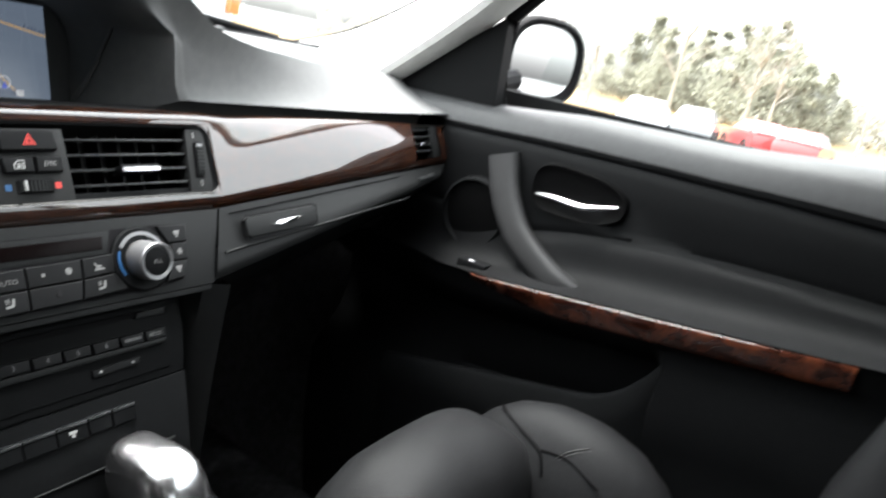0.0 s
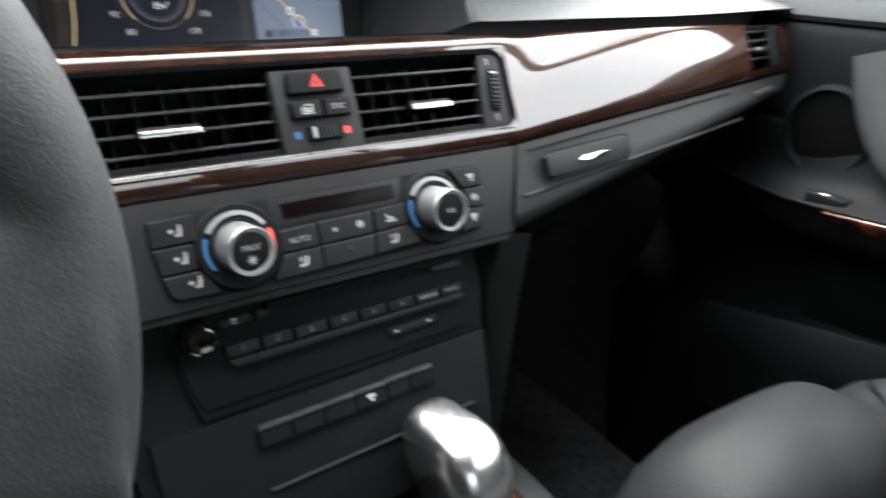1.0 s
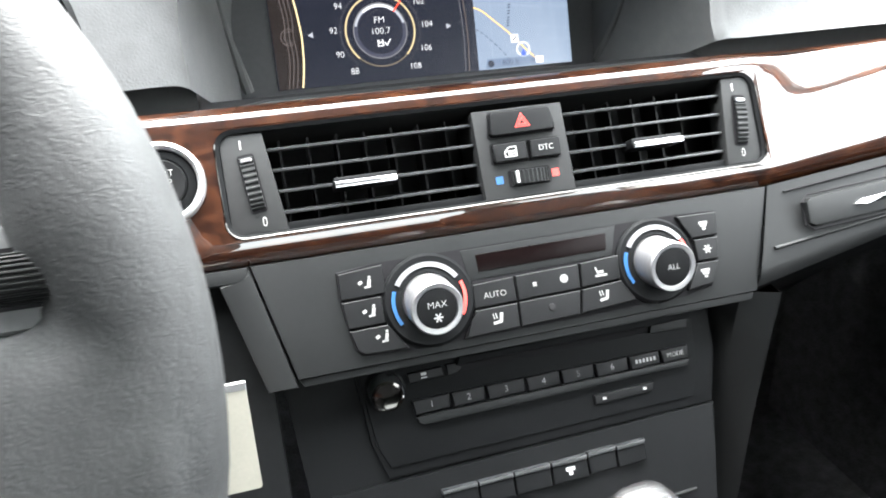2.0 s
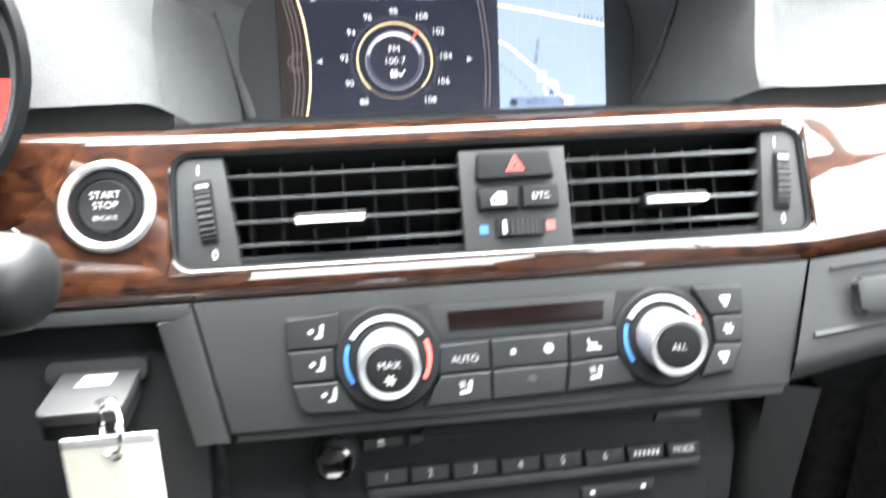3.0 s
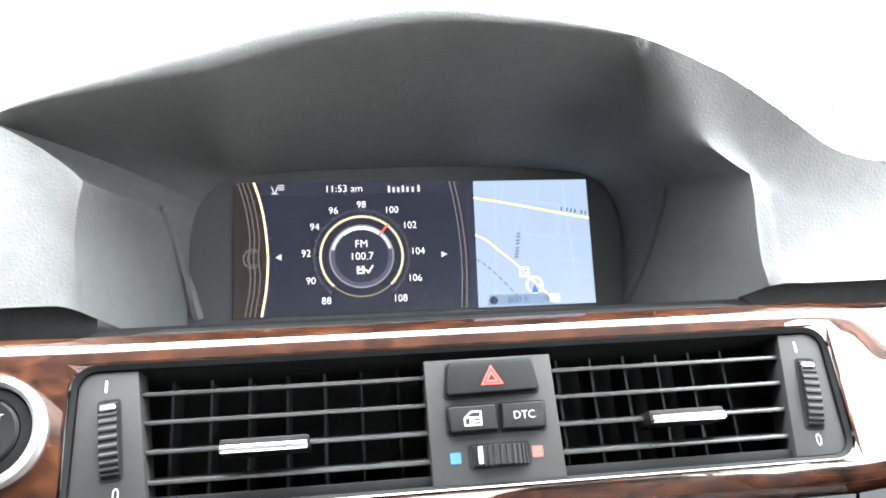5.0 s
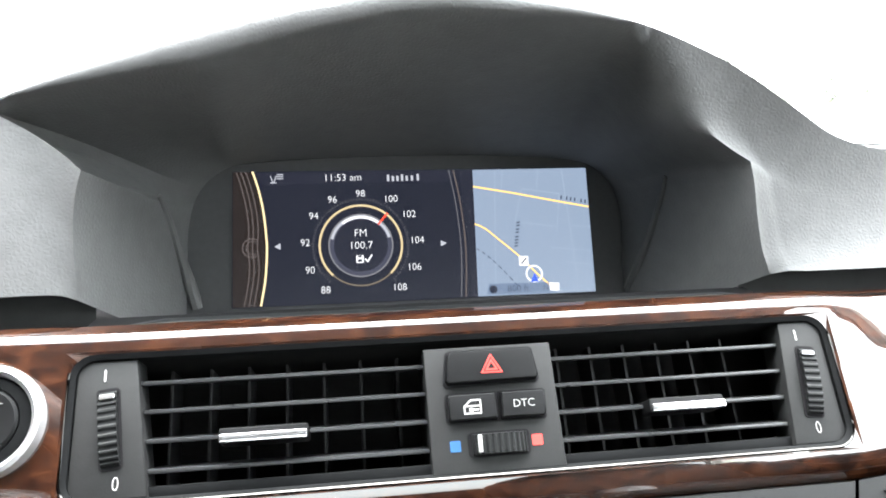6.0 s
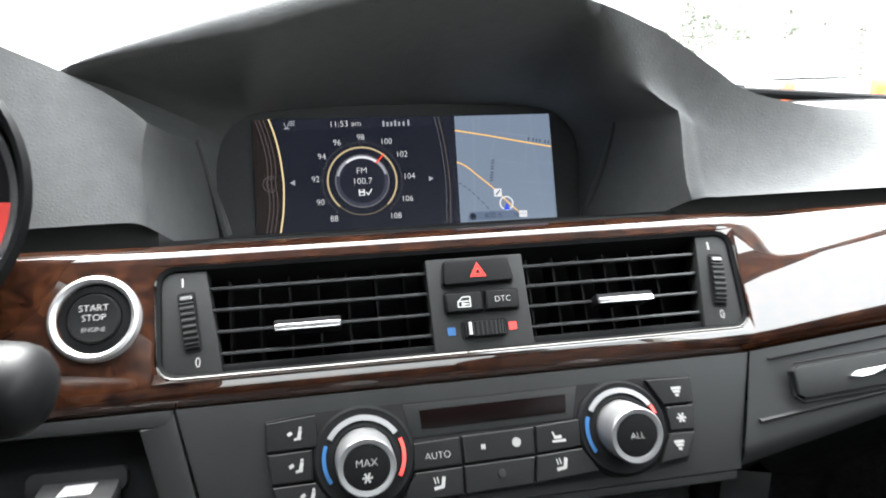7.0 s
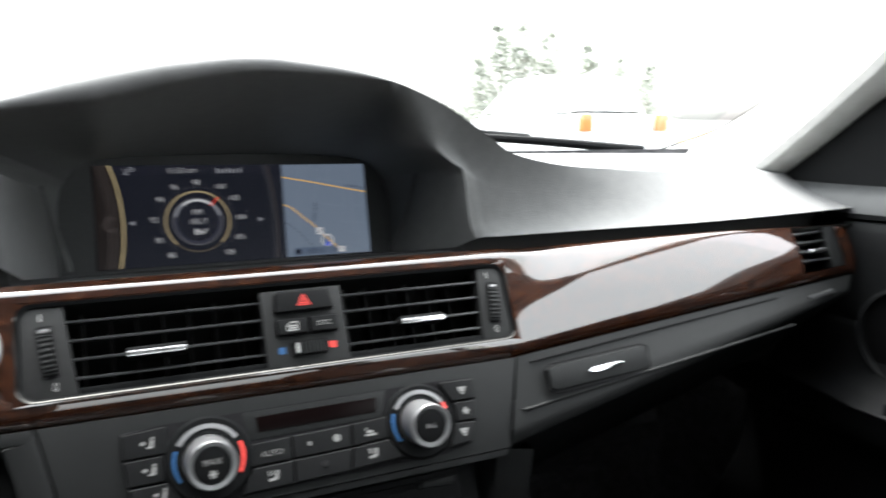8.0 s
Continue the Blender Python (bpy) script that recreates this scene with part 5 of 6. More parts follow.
# rim and spokes are one leather skin: fuse them and ease the join
for s in (1, -1):
    spoke(s, bm)
bmesh.ops.recalc_face_normals(bm, faces=bm.faces)
fused = bpy.data.meshes.new("fused")
bm.to_mesh(fused)
tmp = new("tmp_rim", fused)
rm = tmp.modifiers.new("fuse", "REMESH")
rm.mode, rm.voxel_size = "VOXEL", 0.0028
sm = tmp.modifiers.new("ease", "SMOOTH")
sm.factor, sm.iterations = 0.5, 10
bm = bmesh.new()
bm.from_mesh(tmp.evaluated_get(bpy.context.evaluated_depsgraph_get()).to_mesh())
bpy.data.objects.remove(tmp)
part("rim", bm, M_RIM, st, "worn grained leather rim flowing into the spokes", angle=80)

for s in (1, -1):
    cr = part("key_carrier", prism([(s * x * mm, (z - 14) * mm) for x, z in ((108, 29), (157, 29), (159, 42), (156, 53), (150, 56.5), (140, 55.5), (134, 52.5), (128, 46), (108, 40))][::s], -0.0130, 0.002, 0.003, 3), M_KEYS, st, "grey key carrier")
    part("silver_inlay", prism([(s * x * mm, (z - 14) * mm) for x, z in ((96, 55), (118, 52), (131, 44), (137, 34), (138, 30), (126, 30), (118, 40), (96, 46))][::s], -0.0170, -0.006, 0.003, 3), M_CHROME, st, "bright silver spoke inlay")
    _, ks = thumbwheel(cr, s * 0.1488, 0.0285, 0.0135, 0.0130, 0)
    ks.location.y = -0.0105
    bars([(s * 0.1392, 0.0316, 0.0020, 0.0012, 8), (s * 0.1398, 0.0225, 0.0022, 0.0007, 8)], -0.0132, M_WHITE, cr)
part("hub", lathe([(0.0, -0.036), (0.050, -0.034), (0.095, -0.029), (0.124, -0.022), (0.132, -0.016), (0.1345, -0.008), (0.135, 0.004)], 0, -0.042, 64), M_LEATHER, st, "black airbag cover")
lower = skin([[(x * (1 + 0.12 * f), -0.006 + 0.010 * math.sin(b), lerp(-0.055, -0.172, f) + 0.0) for x, b in [(0.028 * math.cos(math.tau * k / 14), math.tau * k / 14) for k in range(14)]] for f in [k / 6 for k in range(7)]], closed=True)
part("lower_spoke", lower, M_BLACK, st)
part("column_shroud", lathe([(0.062, 0.01), (0.066, 0.05), (0.070, 0.16), (0.072, 0.22)], 0, -0.015, 32), M_BLACK, st)

# ---- wiper stalk ----
sk = thing("wiper_stalk", "black wiper stalk with grey end beside the steering wheel", "stalk")
part("arm", tube(smooth_line([(-0.300, -0.215, 0.955), (-0.245, -0.232, 0.950), (-0.200, -0.248, 0.945)], 8), [0.010, 0.0105, 0.011, 0.0115, 0.012, 0.0125, 0.013, 0.0135], seg=14, flat=0.8), M_BLACK, sk)
tip = part("tip", tube(smooth_line([(-0.236, -0.245, 0.9415), (-0.212, -0.249, 0.9405), (-0.181, -0.254, 0.939), (-0.169, -0.256, 0.938)], 10), [0.014, 0.0180, 0.0196, 0.0200, 0.0202, 0.0202, 0.0198, 0.0182, 0.0145, 0.006], seg=18, flat=0.92), M_BUTTON, sk, "grey stalk tip")
bars([(-0.200, 0.944, 0.014, 0.006, 6)], -0.2702, M_WHITE, tip)

# ---- instrument cluster ----
ic = thing("instrument_cluster", "round instrument dial with red zone in a dark shroud", "instrument cluster", pose(-0.2830, -0.145, 1.003, -16, 0, 4))
part("shroud", lathe([(0.081, -0.018), (0.079, -0.024), (0.076, -0.022), (0.070, 0.006), (0.066, 0.012)], 0, 0, 48), M_BLACK, ic)
part("dial_ring", lathe([(0.0700, 0.004), (0.0692, -0.003), (0.0650, -0.001), (0.0640, 0.006)], 0, 0, 56), M_CHROME, ic, "silver dial ring")
part("dial_face", lathe([(0.066, 0.007), (0.0, 0.007)], 0, 0, 48), M_GAP, ic)
part("red_zone", lathe([(0.0632, 0.0064), (0.0570, 0.0064)], 0, 0, 20, None, -38, -4), M_RED, ic, "red dial zone")
bars([(0.046 * math.cos(radians(a)), 0.046 * math.sin(radians(a)), 0.010, 0.0022, a) for a in range(-30, 211, 20)], 0.0062, M_WHITE, ic, "dial_marks")

# ---- key and its tag ----
fb = thing("key_fob", "grey key fob with bright inlay standing out of its dash slot", "car key", F @ pose(-0.2095, 0.005, -0.1025, 25, 0, 3))
FLAT = Matrix.Rotation(radians(-90), 4, "X")  # outlines in x and y, thickness downwards
shell = part("shell", prism(rounded(-0.0182, 0.0182, -0.039, 0.014, 0.005, 5), 0.0, 0.0055, 0.0018, 3), M_FOB, fb, "smooth grey shell")
shell.matrix_basis = FLAT
part("body", prism(rounded(-0.0176, 0.0176, -0.0375, 0.014, 0.005, 5), 0.0056, 0.0135, 0.001), M_BLACK, fb, "black lower half").matrix_basis = FLAT
part("inlay", prism([(x * mm, z * mm) for x, z in ((-6.5, -3), (8.5, -3), (7.5, -14), (-8, -14))], -0.0006, 0.001, 0.0003), M_SATIN, shell, "bright metal inlay")
part("ring_hole", prism([(0.0098 + 0.0045 * math.cos(math.tau * k / 16), -0.0295 + 0.0032 * math.sin(math.tau * k / 16)) for k in range(16)], -0.0003, 0.002), M_GAP, shell)
tg = thing("key_tag", "blank cream card tag hanging from the key ring", "key tag", F @ pose(-0.1905, -0.038, -0.130, 24, 0, 2))
bm = prism(rounded(-0.0205, 0.0185, -0.062, 0.0, 0.0015, 2), -0.0006, 0.0006)
part("card", bm, M_TAG, tg)
part("top_edge", box(-0.0206, 0.0186, -0.0010, 0.0010, -0.0032, 0.0012, 0.0003, 1), M_GREYPRINT, tg, "dark plastic top edge")
part("eyelet", lathe([(0.0024, -0.0010), (0.0014, -0.0011)], 0.001, -0.0085, 16), M_GAP, tg)
part("key_ring", tube([(0.0 + 0.0050 * math.sin(math.tau * k / 32), 0.001 - 0.004 * math.sin(math.tau * k / 32) + 0.003 * math.cos(math.tau * k / 32), 0.004 + 0.0120 * math.cos(math.tau * k / 32)) for k in range(33)], 0.0014, seg=8, flat=0.6, caps=False), M_POLISH, tg, "bright split ring")

# ---- console and gear lever ----
con = thing("centre_console", "black centre console with wood edge between the front seats", "centre console")
part("tray", box(-0.112, 0.150, -0.34, -0.150, 0.585, 0.640, 0.012, 3), M_BLACK, con)
part("deck", box(-0.105, 0.140, -1.05, -0.185, 0.50, 0.632, 0.015, 3), M_BLACK, con)
part("side", box(0.128, 0.165, -1.0, -0.13, 0.32, 0.640, 0.012, 3), M_TRIM, con)
part("side", box(-0.130, -0.095, -1.0, -0.10, 0.32, 0.640, 0.012, 3), M_TRIM, con)
part("wood_edge", box(0.085, 0.131, -0.60, -0.235, 0.628, 0.652, 0.008, 3), M_BURL, con, "glossy burl edge strip")
part("chrome_line", tube([(0.060, -0.19, 0.653), (-0.05, -0.205, 0.648)], 0.0016, seg=6), M_CHROME, con, "thin chrome line")
part("tray_rib", tube([(0.075, -0.175, 0.658), (-0.07, -0.19, 0.650)], 0.0022, seg=6), M_SLAT, con)
gl = thing("gear_lever", "automatic gear lever with polished chrome top", "gear lever", pose(0.066, -0.288, 0.612, -8, 0, 8))
rows = []
for i in range(19):
    a = math.pi * (i / 18 - 0.5)
    ca, sa = abs(math.cos(a)) ** 0.38, math.copysign(abs(math.sin(a)) ** 0.8, a)
    wide = lerp(0.66, 1.0, min(1.0, max(0.0, (sa + 1) / 1.2)))
    rows.append([(0.0255 * wide * ca * math.copysign(abs(math.cos(b)) ** 0.55, math.cos(b)), 0.006 * sa + 0.037 * wide * ca * math.copysign(abs(math.sin(b)) ** 0.55, math.sin(b)), 0.090 + 0.043 * sa + 0.008 * ca * math.sin(b)) for b in [math.tau * k / 32 for k in range(32)]])
kn = part("knob", skin(rows, closed=True), M_LEATHER, gl, "black leather grip", angle=80)
part("chrome_top", skin([[(x * 1.02, y * 1.02, z + 0.0010) for x, y, z in r] for r in rows[6:]], closed=True), M_CHROME, kn, "satin chrome cap", angle=80)
part("stem", tube([(0, 0, 0.0), (0, 0.002, 0.08)], [0.016, 0.012], seg=16), M_POLISH, gl, "chrome stem")
part("gaiter", lathe([(0.040, 0), (0.036, 0.01), (0.024, 0.03), (0.016, 0.045)], 0, 0, 24), M_LEATHER, gl).matrix_basis = Matrix.Translation((0, 0, 0.002)) @ Matrix.Rotation(radians(-90), 4, "X") @ Matrix.Scale(-1, 4, (0, 1, 0))

# ---- passenger seat ----
seat = thing("passenger_seat", "black leather sports seat with stitched bolsters", "car seat")


def cushion(x0, x1, y0, y1, z0, z1, p=4.0, q=2.6, crown=0.0, tilt=0.0, lean=0.0, n=20, m=12):
    """A plump upholstered block: a rounded-box shell."""
    cx, cy, cz = (x0 + x1) / 2, (y0 + y1) / 2, (z0 + z1) / 2
    hx, hy, hz = (x1 - x0) / 2, (y1 - y0) / 2, (z1 - z0) / 2
    rows = []
    for i in range(m + 1):
        a = math.pi * (i / m - 0.5)
        ca, sa = abs(math.cos(a)) ** (2 / q), math.copysign(abs(math.sin(a)) ** (2 / q), a)
        row = []
        for k in range(n * 2):
            b = math.tau * k / (n * 2)
            cb, sb_ = math.copysign(abs(math.cos(b)) ** (2 / p), math.cos(b)), math.copysign(abs(math.sin(b)) ** (2 / p), math.sin(b))
            x, y, z = hx * ca * cb, hy * ca * sb_, hz * sa
            row.append((cx + x + lean * z, cy + y - tilt * z, cz + z + crown * (1 - (y / hy) ** 2) * (sa > 0)))
        rows.append(row)
    return skin(rows, closed=True)


part("thigh_support", cushion(0.186, 0.500, -0.434, -0.268, 0.42, 0.699, 3.4, 2.5, 0.0), M_LEATHER, seat, angle=80)
part("cushion", cushion(0.195, 0.505, -0.75, -0.424, 0.42, 0.660, 5.0, 3.4, 0.0), M_LEATHER, seat, angle=80)
part("bolster", cushion(0.425, 0.558, -0.590, -0.285, 0.40, 0.704, 2.4, 2.2, 0.004), M_LEATHER, seat, angle=80)
part("bolster", cushion(0.120, 0.225, -0.70, -0.40, 0.40, 0.672, 2.4, 2.2), M_LEATHER, seat, angle=80)
part("backrest", cushion(0.16, 0.54, -0.96, -0.74, 0.50, 1.12, 3.5, 3.5, 0, 0.32), M_LEATHER, seat, angle=80)
part("back_bolster", cushion(0.462, 0.580, -0.94, -0.705, 0.60, 1.06, 2.6, 2.8, 0, 0.32), M_LEATHER, seat, angle=80)
part("seam", tube(smooth_line([(0.4780, -0.345, 0.6840), (0.4669, -0.3604, 0.6815), (0.4533, -0.3878, 0.6779), (0.4467, -0.4111, 0.6721), (0.4426, -0.4201, 0.6649), (0.4368, -0.4277, 0.6478)], 16), 0.0020, seg=6), M_PIPING, seat, "sunken black seam")
part("seam", tube(smooth_line([(0.4463, -0.4163, 0.6720), (0.4480, -0.4445, 0.6755), (0.4455, -0.4676, 0.6694), (0.4400, -0.4900, 0.6640)], 12), 0.0016, seg=6), M_PIPING, seat, "sunken black seam")
for dy, dz in ((0.0, 0.0008), (-0.0030, -0.0008)):
    part("stitch", tube(smooth_line([(0.4458, -0.4362 + dy, 0.6722 + dz), (0.4502, -0.4424 + dy, 0.6794 + dz), (0.4544, -0.4522 + dy, 0.6864 + dz), (0.4599, -0.4630 + dy, 0.6920 + dz)], 9), 0.0006, seg=5), M_STITCH, seat, "grey twin stitching")
part("base", box(0.17, 0.53, -0.80, -0.25, 0.28, 0.46, 0.03), M_BLACK, seat)

# ---- passenger door ----
door = thing("passenger_door", "black vinyl car door with burl strip and chrome handle", "car door")


def rise(y):
    return 0.135 * (-0.30 - y)


def door_row(y):
    r = rise(max(-0.72, min(-0.18, y)))
    t = min(1.0, max(0.0, (-y - 0.10) / 0.14))
    bow = -0.012 * math.sin(math.pi * min(1, max(0, (-y - 0.1) / 0.75)))
    zc = 0.866 + 0.050 * (1 - math.exp(-max(0.0, -0.27 - y) / 0.16))
    arm = min(1, max(0, (-y - 0.09) / 0.20))
    arm = 0.25 + 0.75 * arm * arm * (3 - 2 * arm)
    p = [(0.668, 1.030), (0.660, 1.041), (0.640, 1.0435), (0.618, 1.037), (0.606, 1.020), (0.602, 0.995), (0.6025, 0.987), (0.608, 0.984), (0.6025, 0.980), (0.598, 0.968), (0.598, 0.94), (0.599, zc + 0.012), (0.6000, zc + 0.004), (0.6012, zc), (0.597, zc - 0.005)]
    low, end = 0.812 + r, 0.563 - 0.030 * arm  # the armrest swells out to the head of the wood strip
    for f, g in ((0.08, 0.06), (0.18, 0.10), (0.30, 0.135), (0.42, 0.165), (0.54, 0.205), (0.65, 0.26), (0.75, 0.35), (0.83, 0.48), (0.89, 0.66), (0.93, 0.87)):
        p.append((lerp(0.597, end - 0.0015, g), lerp(zc - 0.005, low, f)))
    p += [(end - 0.0012, lerp(zc, low, 0.955)), (end + 0.0022, lerp(zc, low, 0.968)), (end + 0.0022, lerp(zc, low, 0.985)), (end, low)]
    # the belt line drops towards the front
    pad_drop = float(np.interp(-y, (0.05, 0.18, 0.30, 0.48, 0.62), (0.036, 0.033, 0.020, 0.014, 0.0)))
    groove_drop = float(np.interp(-y, (0.10, 0.25, 0.40, 0.55), (0.014, 0.007, 0.003, 0.001)))
    p = [(x, z - (lerp(groove_drop, pad_drop, min(1.0, (z - 0.98) / 0.06)) if z > 0.98 else groove_drop * max(0.0, (z - 0.93) / 0.05))) for x, z in p]
    return [(x + bow * (0.3 if z > 0.9 else 1), y, z) for x, z in p]


ys = [0.03, -0.02, -0.06, -0.09] + [lerp(-0.11, -0.70, k / 26) for k in range(27)] + [-0.78, -0.9, -0.985]
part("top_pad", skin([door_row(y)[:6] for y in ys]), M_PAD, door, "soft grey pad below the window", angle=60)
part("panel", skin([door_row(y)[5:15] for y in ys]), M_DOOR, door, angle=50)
part("armrest", skin([door_row(y)[14:] for y in ys]), M_DOOR_SHADED, door, "black armrest, its shade put into a darker colour", angle=50)
strip_rows = []
for y in [lerp(-0.235, -0.668, k / 24) for k in range(25)]:
    r = rise(y)
    base = door_row(y)[-1]
    h = lerp(0.011, 0.029, min(1, (-0.235 - y) / 0.12))
    strip_rows.append([(base[0] + 0.0016, y, base[2] + 0.0008), (base[0] - 0.0006, y, base[2] + 0.0003), (base[0] - 0.0018, y, base[2] - 0.0012), (base[0] + 0.0010, y, base[2] - h * 0.35), (base[0] + 0.0062, y, base[2] - h * 0.8), (base[0] + 0.0105, y, base[2] - h)])
part("wood_strip", skin(strip_rows), M_REDBURL, door, "glossy red-brown burl strip", angle=70)
low_rows = []
for y in sorted(ys + [-0.480, -0.487, -0.494], reverse=True):
    r = rise(max(-0.72, min(-0.18, y)))
    b = door_row(y)[-1]
    h = 0.026
    pk = min(1.0, max(0.0, (y + 0.493) / 0.014))
    low_rows.append([(b[0] + 0.002, y, b[2] + 0.0002), (b[0] + 0.0125, y, b[2] - h), (b[0] + 0.020, y, b[2] - h - 0.012), (b[0] + 0.02 + 0.045 * pk, y, b[2] - h - 0.04), (b[0] + 0.012 + 0.055 * pk, y, 0.700 + r * 1.0), (0.547 + 0.063 * pk, y, 0.66 + r), (0.549 + 0.011 * pk, y, 0.60 + r), (0.57, y, 0.45), (0.60, y, 0.30)])
part("outer_skin", box(0.690, 0.705, -1.0, 0.03, 0.25, 1.03, 0.004), M_BLACK, door, "outer door sheet")
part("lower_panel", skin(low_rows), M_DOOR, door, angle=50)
pocket = []
for y in [lerp(-0.12, -0.535, k / 22) for k in range(23)]:
    e = min(1.1, max(0, (-y - 0.40) / 0.09))
    sink = 0.022 * max(0.0, (-y - 0.478) / 0.057) ** 1.3  # its far end runs into the flush panel
    zt = 0.660 + 0.23 * (-0.2 - y) + 0.055 * e ** 2.5
    pocket.append([(x + sink, y, z) for x, z in ((0.575, zt - 0.010), (0.556, zt - 0.002), (0.546, zt), (0.541, zt - 0.006), (0.543, zt - 0.05), (0.556, 0.50))])
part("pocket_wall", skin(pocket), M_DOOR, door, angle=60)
pp = smooth_line([(0.590, -0.212, 0.953), (0.580, -0.232, 0.905), (0.568, -0.268, 0.862), (0.557, -0.318, 0.834), (0.553, -0.346, 0.824), (0.556, -0.366, 0.818)], 14)
rows = []
for i, p in enumerate(pp):
    f = i / 13
    t = (pp[min(i + 1, 13)] - pp[max(i - 1, 0)]).normalized()
    side = Vector((0, t.z, -t.y)).normalized()
    w, d = lerp(0.0215, 0.0135, f), lerp(0.010, 0.011, f)
    out = Vector((-1, 0, 0))
    rows.append([p + side * w * math.copysign(abs(math.cos(b)) ** 0.5, math.cos(b)) + out * d * math.copysign(abs(math.sin(b)) ** 0.6, math.sin(b)) for b in [math.tau * k / 14 for k in range(14)]])
part("pull_handle", skin(rows, closed=True), M_PULL, door, "grey curved pull handle", angle=70)
def soft(v):
    return math.copysign(abs(v) ** 0.72, v)


# Bowl is almost flat; its near-black colour paints the shade of a deep one.
hb = part("handle_bezel", skin([[(x, -0.325 + sy * soft(math.cos(b)), 0.928 + sz * soft(math.sin(b)) * (1 + 0.22 * math.cos(b))) for b in [math.tau * k / 32 for k in range(32)]] for x, sy, sz in ((0.600, 0.066, 0.033), (0.5900, 0.0645, 0.0315), (0.5886, 0.063, 0.030), (0.5905, 0.060, 0.027), (0.5925, 0.050, 0.020), (0.5930, 0.001, 0.001))], closed=True), M_VOID, door, "shallow handle bowl, coloured black for its shade")
lev = smooth_line([(0.585, -0.270, 0.917), (0.577, -0.300, 0.9195), (0.574, -0.335, 0.9185), (0.578, -0.355, 0.922), (0.586, -0.380, 0.929)], 16)
part("door_handle", tube(lev, [0.0016 + 0.0030 * math.sin(math.pi * k / 15) for k in range(16)], seg=12, flat=1.0), M_POLISH, hb, "polished chrome handle lever")
part("speaker_ring", lathe([(0.050, 0.004), (0.049, -0.004), (0.045, -0.006), (0.042, 0.0)], 0, 0, 40), M_BLACK, door).matrix_basis = pose(0.5870, -0.188, 0.866, 0, 0, 90) @ Matrix.Scale(-1, 4, (0, 1, 0))
part("speaker_grille", lathe([(0.043, -0.001), (0.02, -0.003), (0, -0.003)], 0, 0, 40), M_VOID, door).matrix_basis = pose(0.5870, -0.188, 0.866, 0, 0, 90) @ Matrix.Scale(-1, 4, (0, 1, 0))
lockp = part("lock_button", box(0.540, 0.560, -0.248, -0.205, 0.798, 0.8150, 0.004), M_BLACK, door)
part("lock_mark", box(0.5445, 0.5475, -0.228, -0.220, 0.8140, 0.8154, 0.0003, 1), M_SATIN, lockp, "small silver mark")
sail = bmesh.new()
sp = [(0.02, 1.00), (-0.165, 0.995), (-0.158, 1.112), (-0.150, 1.118)]
a = [sail.verts.new((0.620, y, z)) for y, z in sp]
b = [sail.verts.new((0.640, y, z)) for y, z in sp]
sail.faces.new(a)
sail.faces.new(b[::-1])
for i in range(4):
    sail.faces.new((a[i], b[i], b[(i + 1) % 4], a[(i + 1) % 4]))
part("mirror_sail", sail, M_BLACK, door, "black triangular mirror base", smooth=False)
part("window_frame_front", tube([(0.645, -0.160, 0.99), (0.640, -0.150, 1.125), (0.618, -0.28, 1.245), (0.565, -0.49, 1.43)], 0.012, seg=8), M_BLACK, door)
part("side_window", skin([[(0.655, y, 1.03), (0.63, y - 0.05, 1.20), (0.57, y - 0.10, 1.42)] for y in (-0.20, -0.5, -0.95)]), M_GLASS, door, "clear side window")

# ---- outside mirror ----
mr = thing("wing_mirror", "black wing mirror reflecting a pale sky", "wing mirror", look((0.905, -0.075, 1.079), (0.905 - 0.52, -0.075 - 0.85, 1.088)) @ Matrix.Rotation(radians(90), 4, "X"))

out = [(0.078 * math.copysign(abs(math.cos(b)) ** 0.75, math.cos(b)), 0.072 * math.copysign(abs(math.sin(b)) ** 0.75, math.sin(b))) for b in [math.tau * k / 32 for k in range(32)]]
rows = [[(x * s, y, z * s) for x, z in out] for s, y in ((0.81, -0.004), (0.94, -0.011), (1.03, -0.004), (1.0, 0.02), (0.9, 0.06), (0.6, 0.085), (0.01, 0.09))]
part("housing", skin(rows, closed=True), M_BLACK, mr, angle=70)
part("glass", skin([[(x * 0.82, -0.003, z * 0.82) for x, z in out], [(0, -0.003, 0)] * 32], closed=True), M_MIRROR, mr, "silvered mirror glass", smooth=False)
mfoot = part("foot", tube([(0.86, -0.05, 1.040), (0.74, -0.06, 1.022), (0.63, -0.07, 1.015)], 0.018, seg=10), M_BLACK, mr)
mfoot.matrix_parent_inverse = mr.matrix_basis.inverted()

# ---- wipers and scuttle outside the windscreen ----
structure("trim_scuttle", skin([[(CX + s * 0.64, y - 0.10 * s * s, z - 0.015 * s * s) for s in [k / 8 - 1 for k in range(17)]] for y, z in ((0.260, 0.970), (0.27, 0.985), (0.32, 0.998), (0.42, 1.006), (0.46, 1.00))]), M_BLACK, "black plastic scuttle at the foot of the windscreen", "scuttle")
wp = thing("windscreen_wiper", "black wiper blade lying along the foot of the windscreen", "wiper")
part("blade", tube(smooth_line([(0.02, 0.345, 1.050), (0.22, 0.335, 1.050), (0.42, 0.316, 1.042), (0.640, 0.288, 1.024)], 16), [0.0045 + 0.003 * k / 15 for k in range(16)], seg=10), M_BLACK, wp)
part("arm", tube(smooth_line([(0.20, 0.350, 1.057), (0.32, 0.343, 1.056), (0.46, 0.322, 1.046)], 10), 0.0035, seg=8), M_PULL, wp, "grey wiper arm")
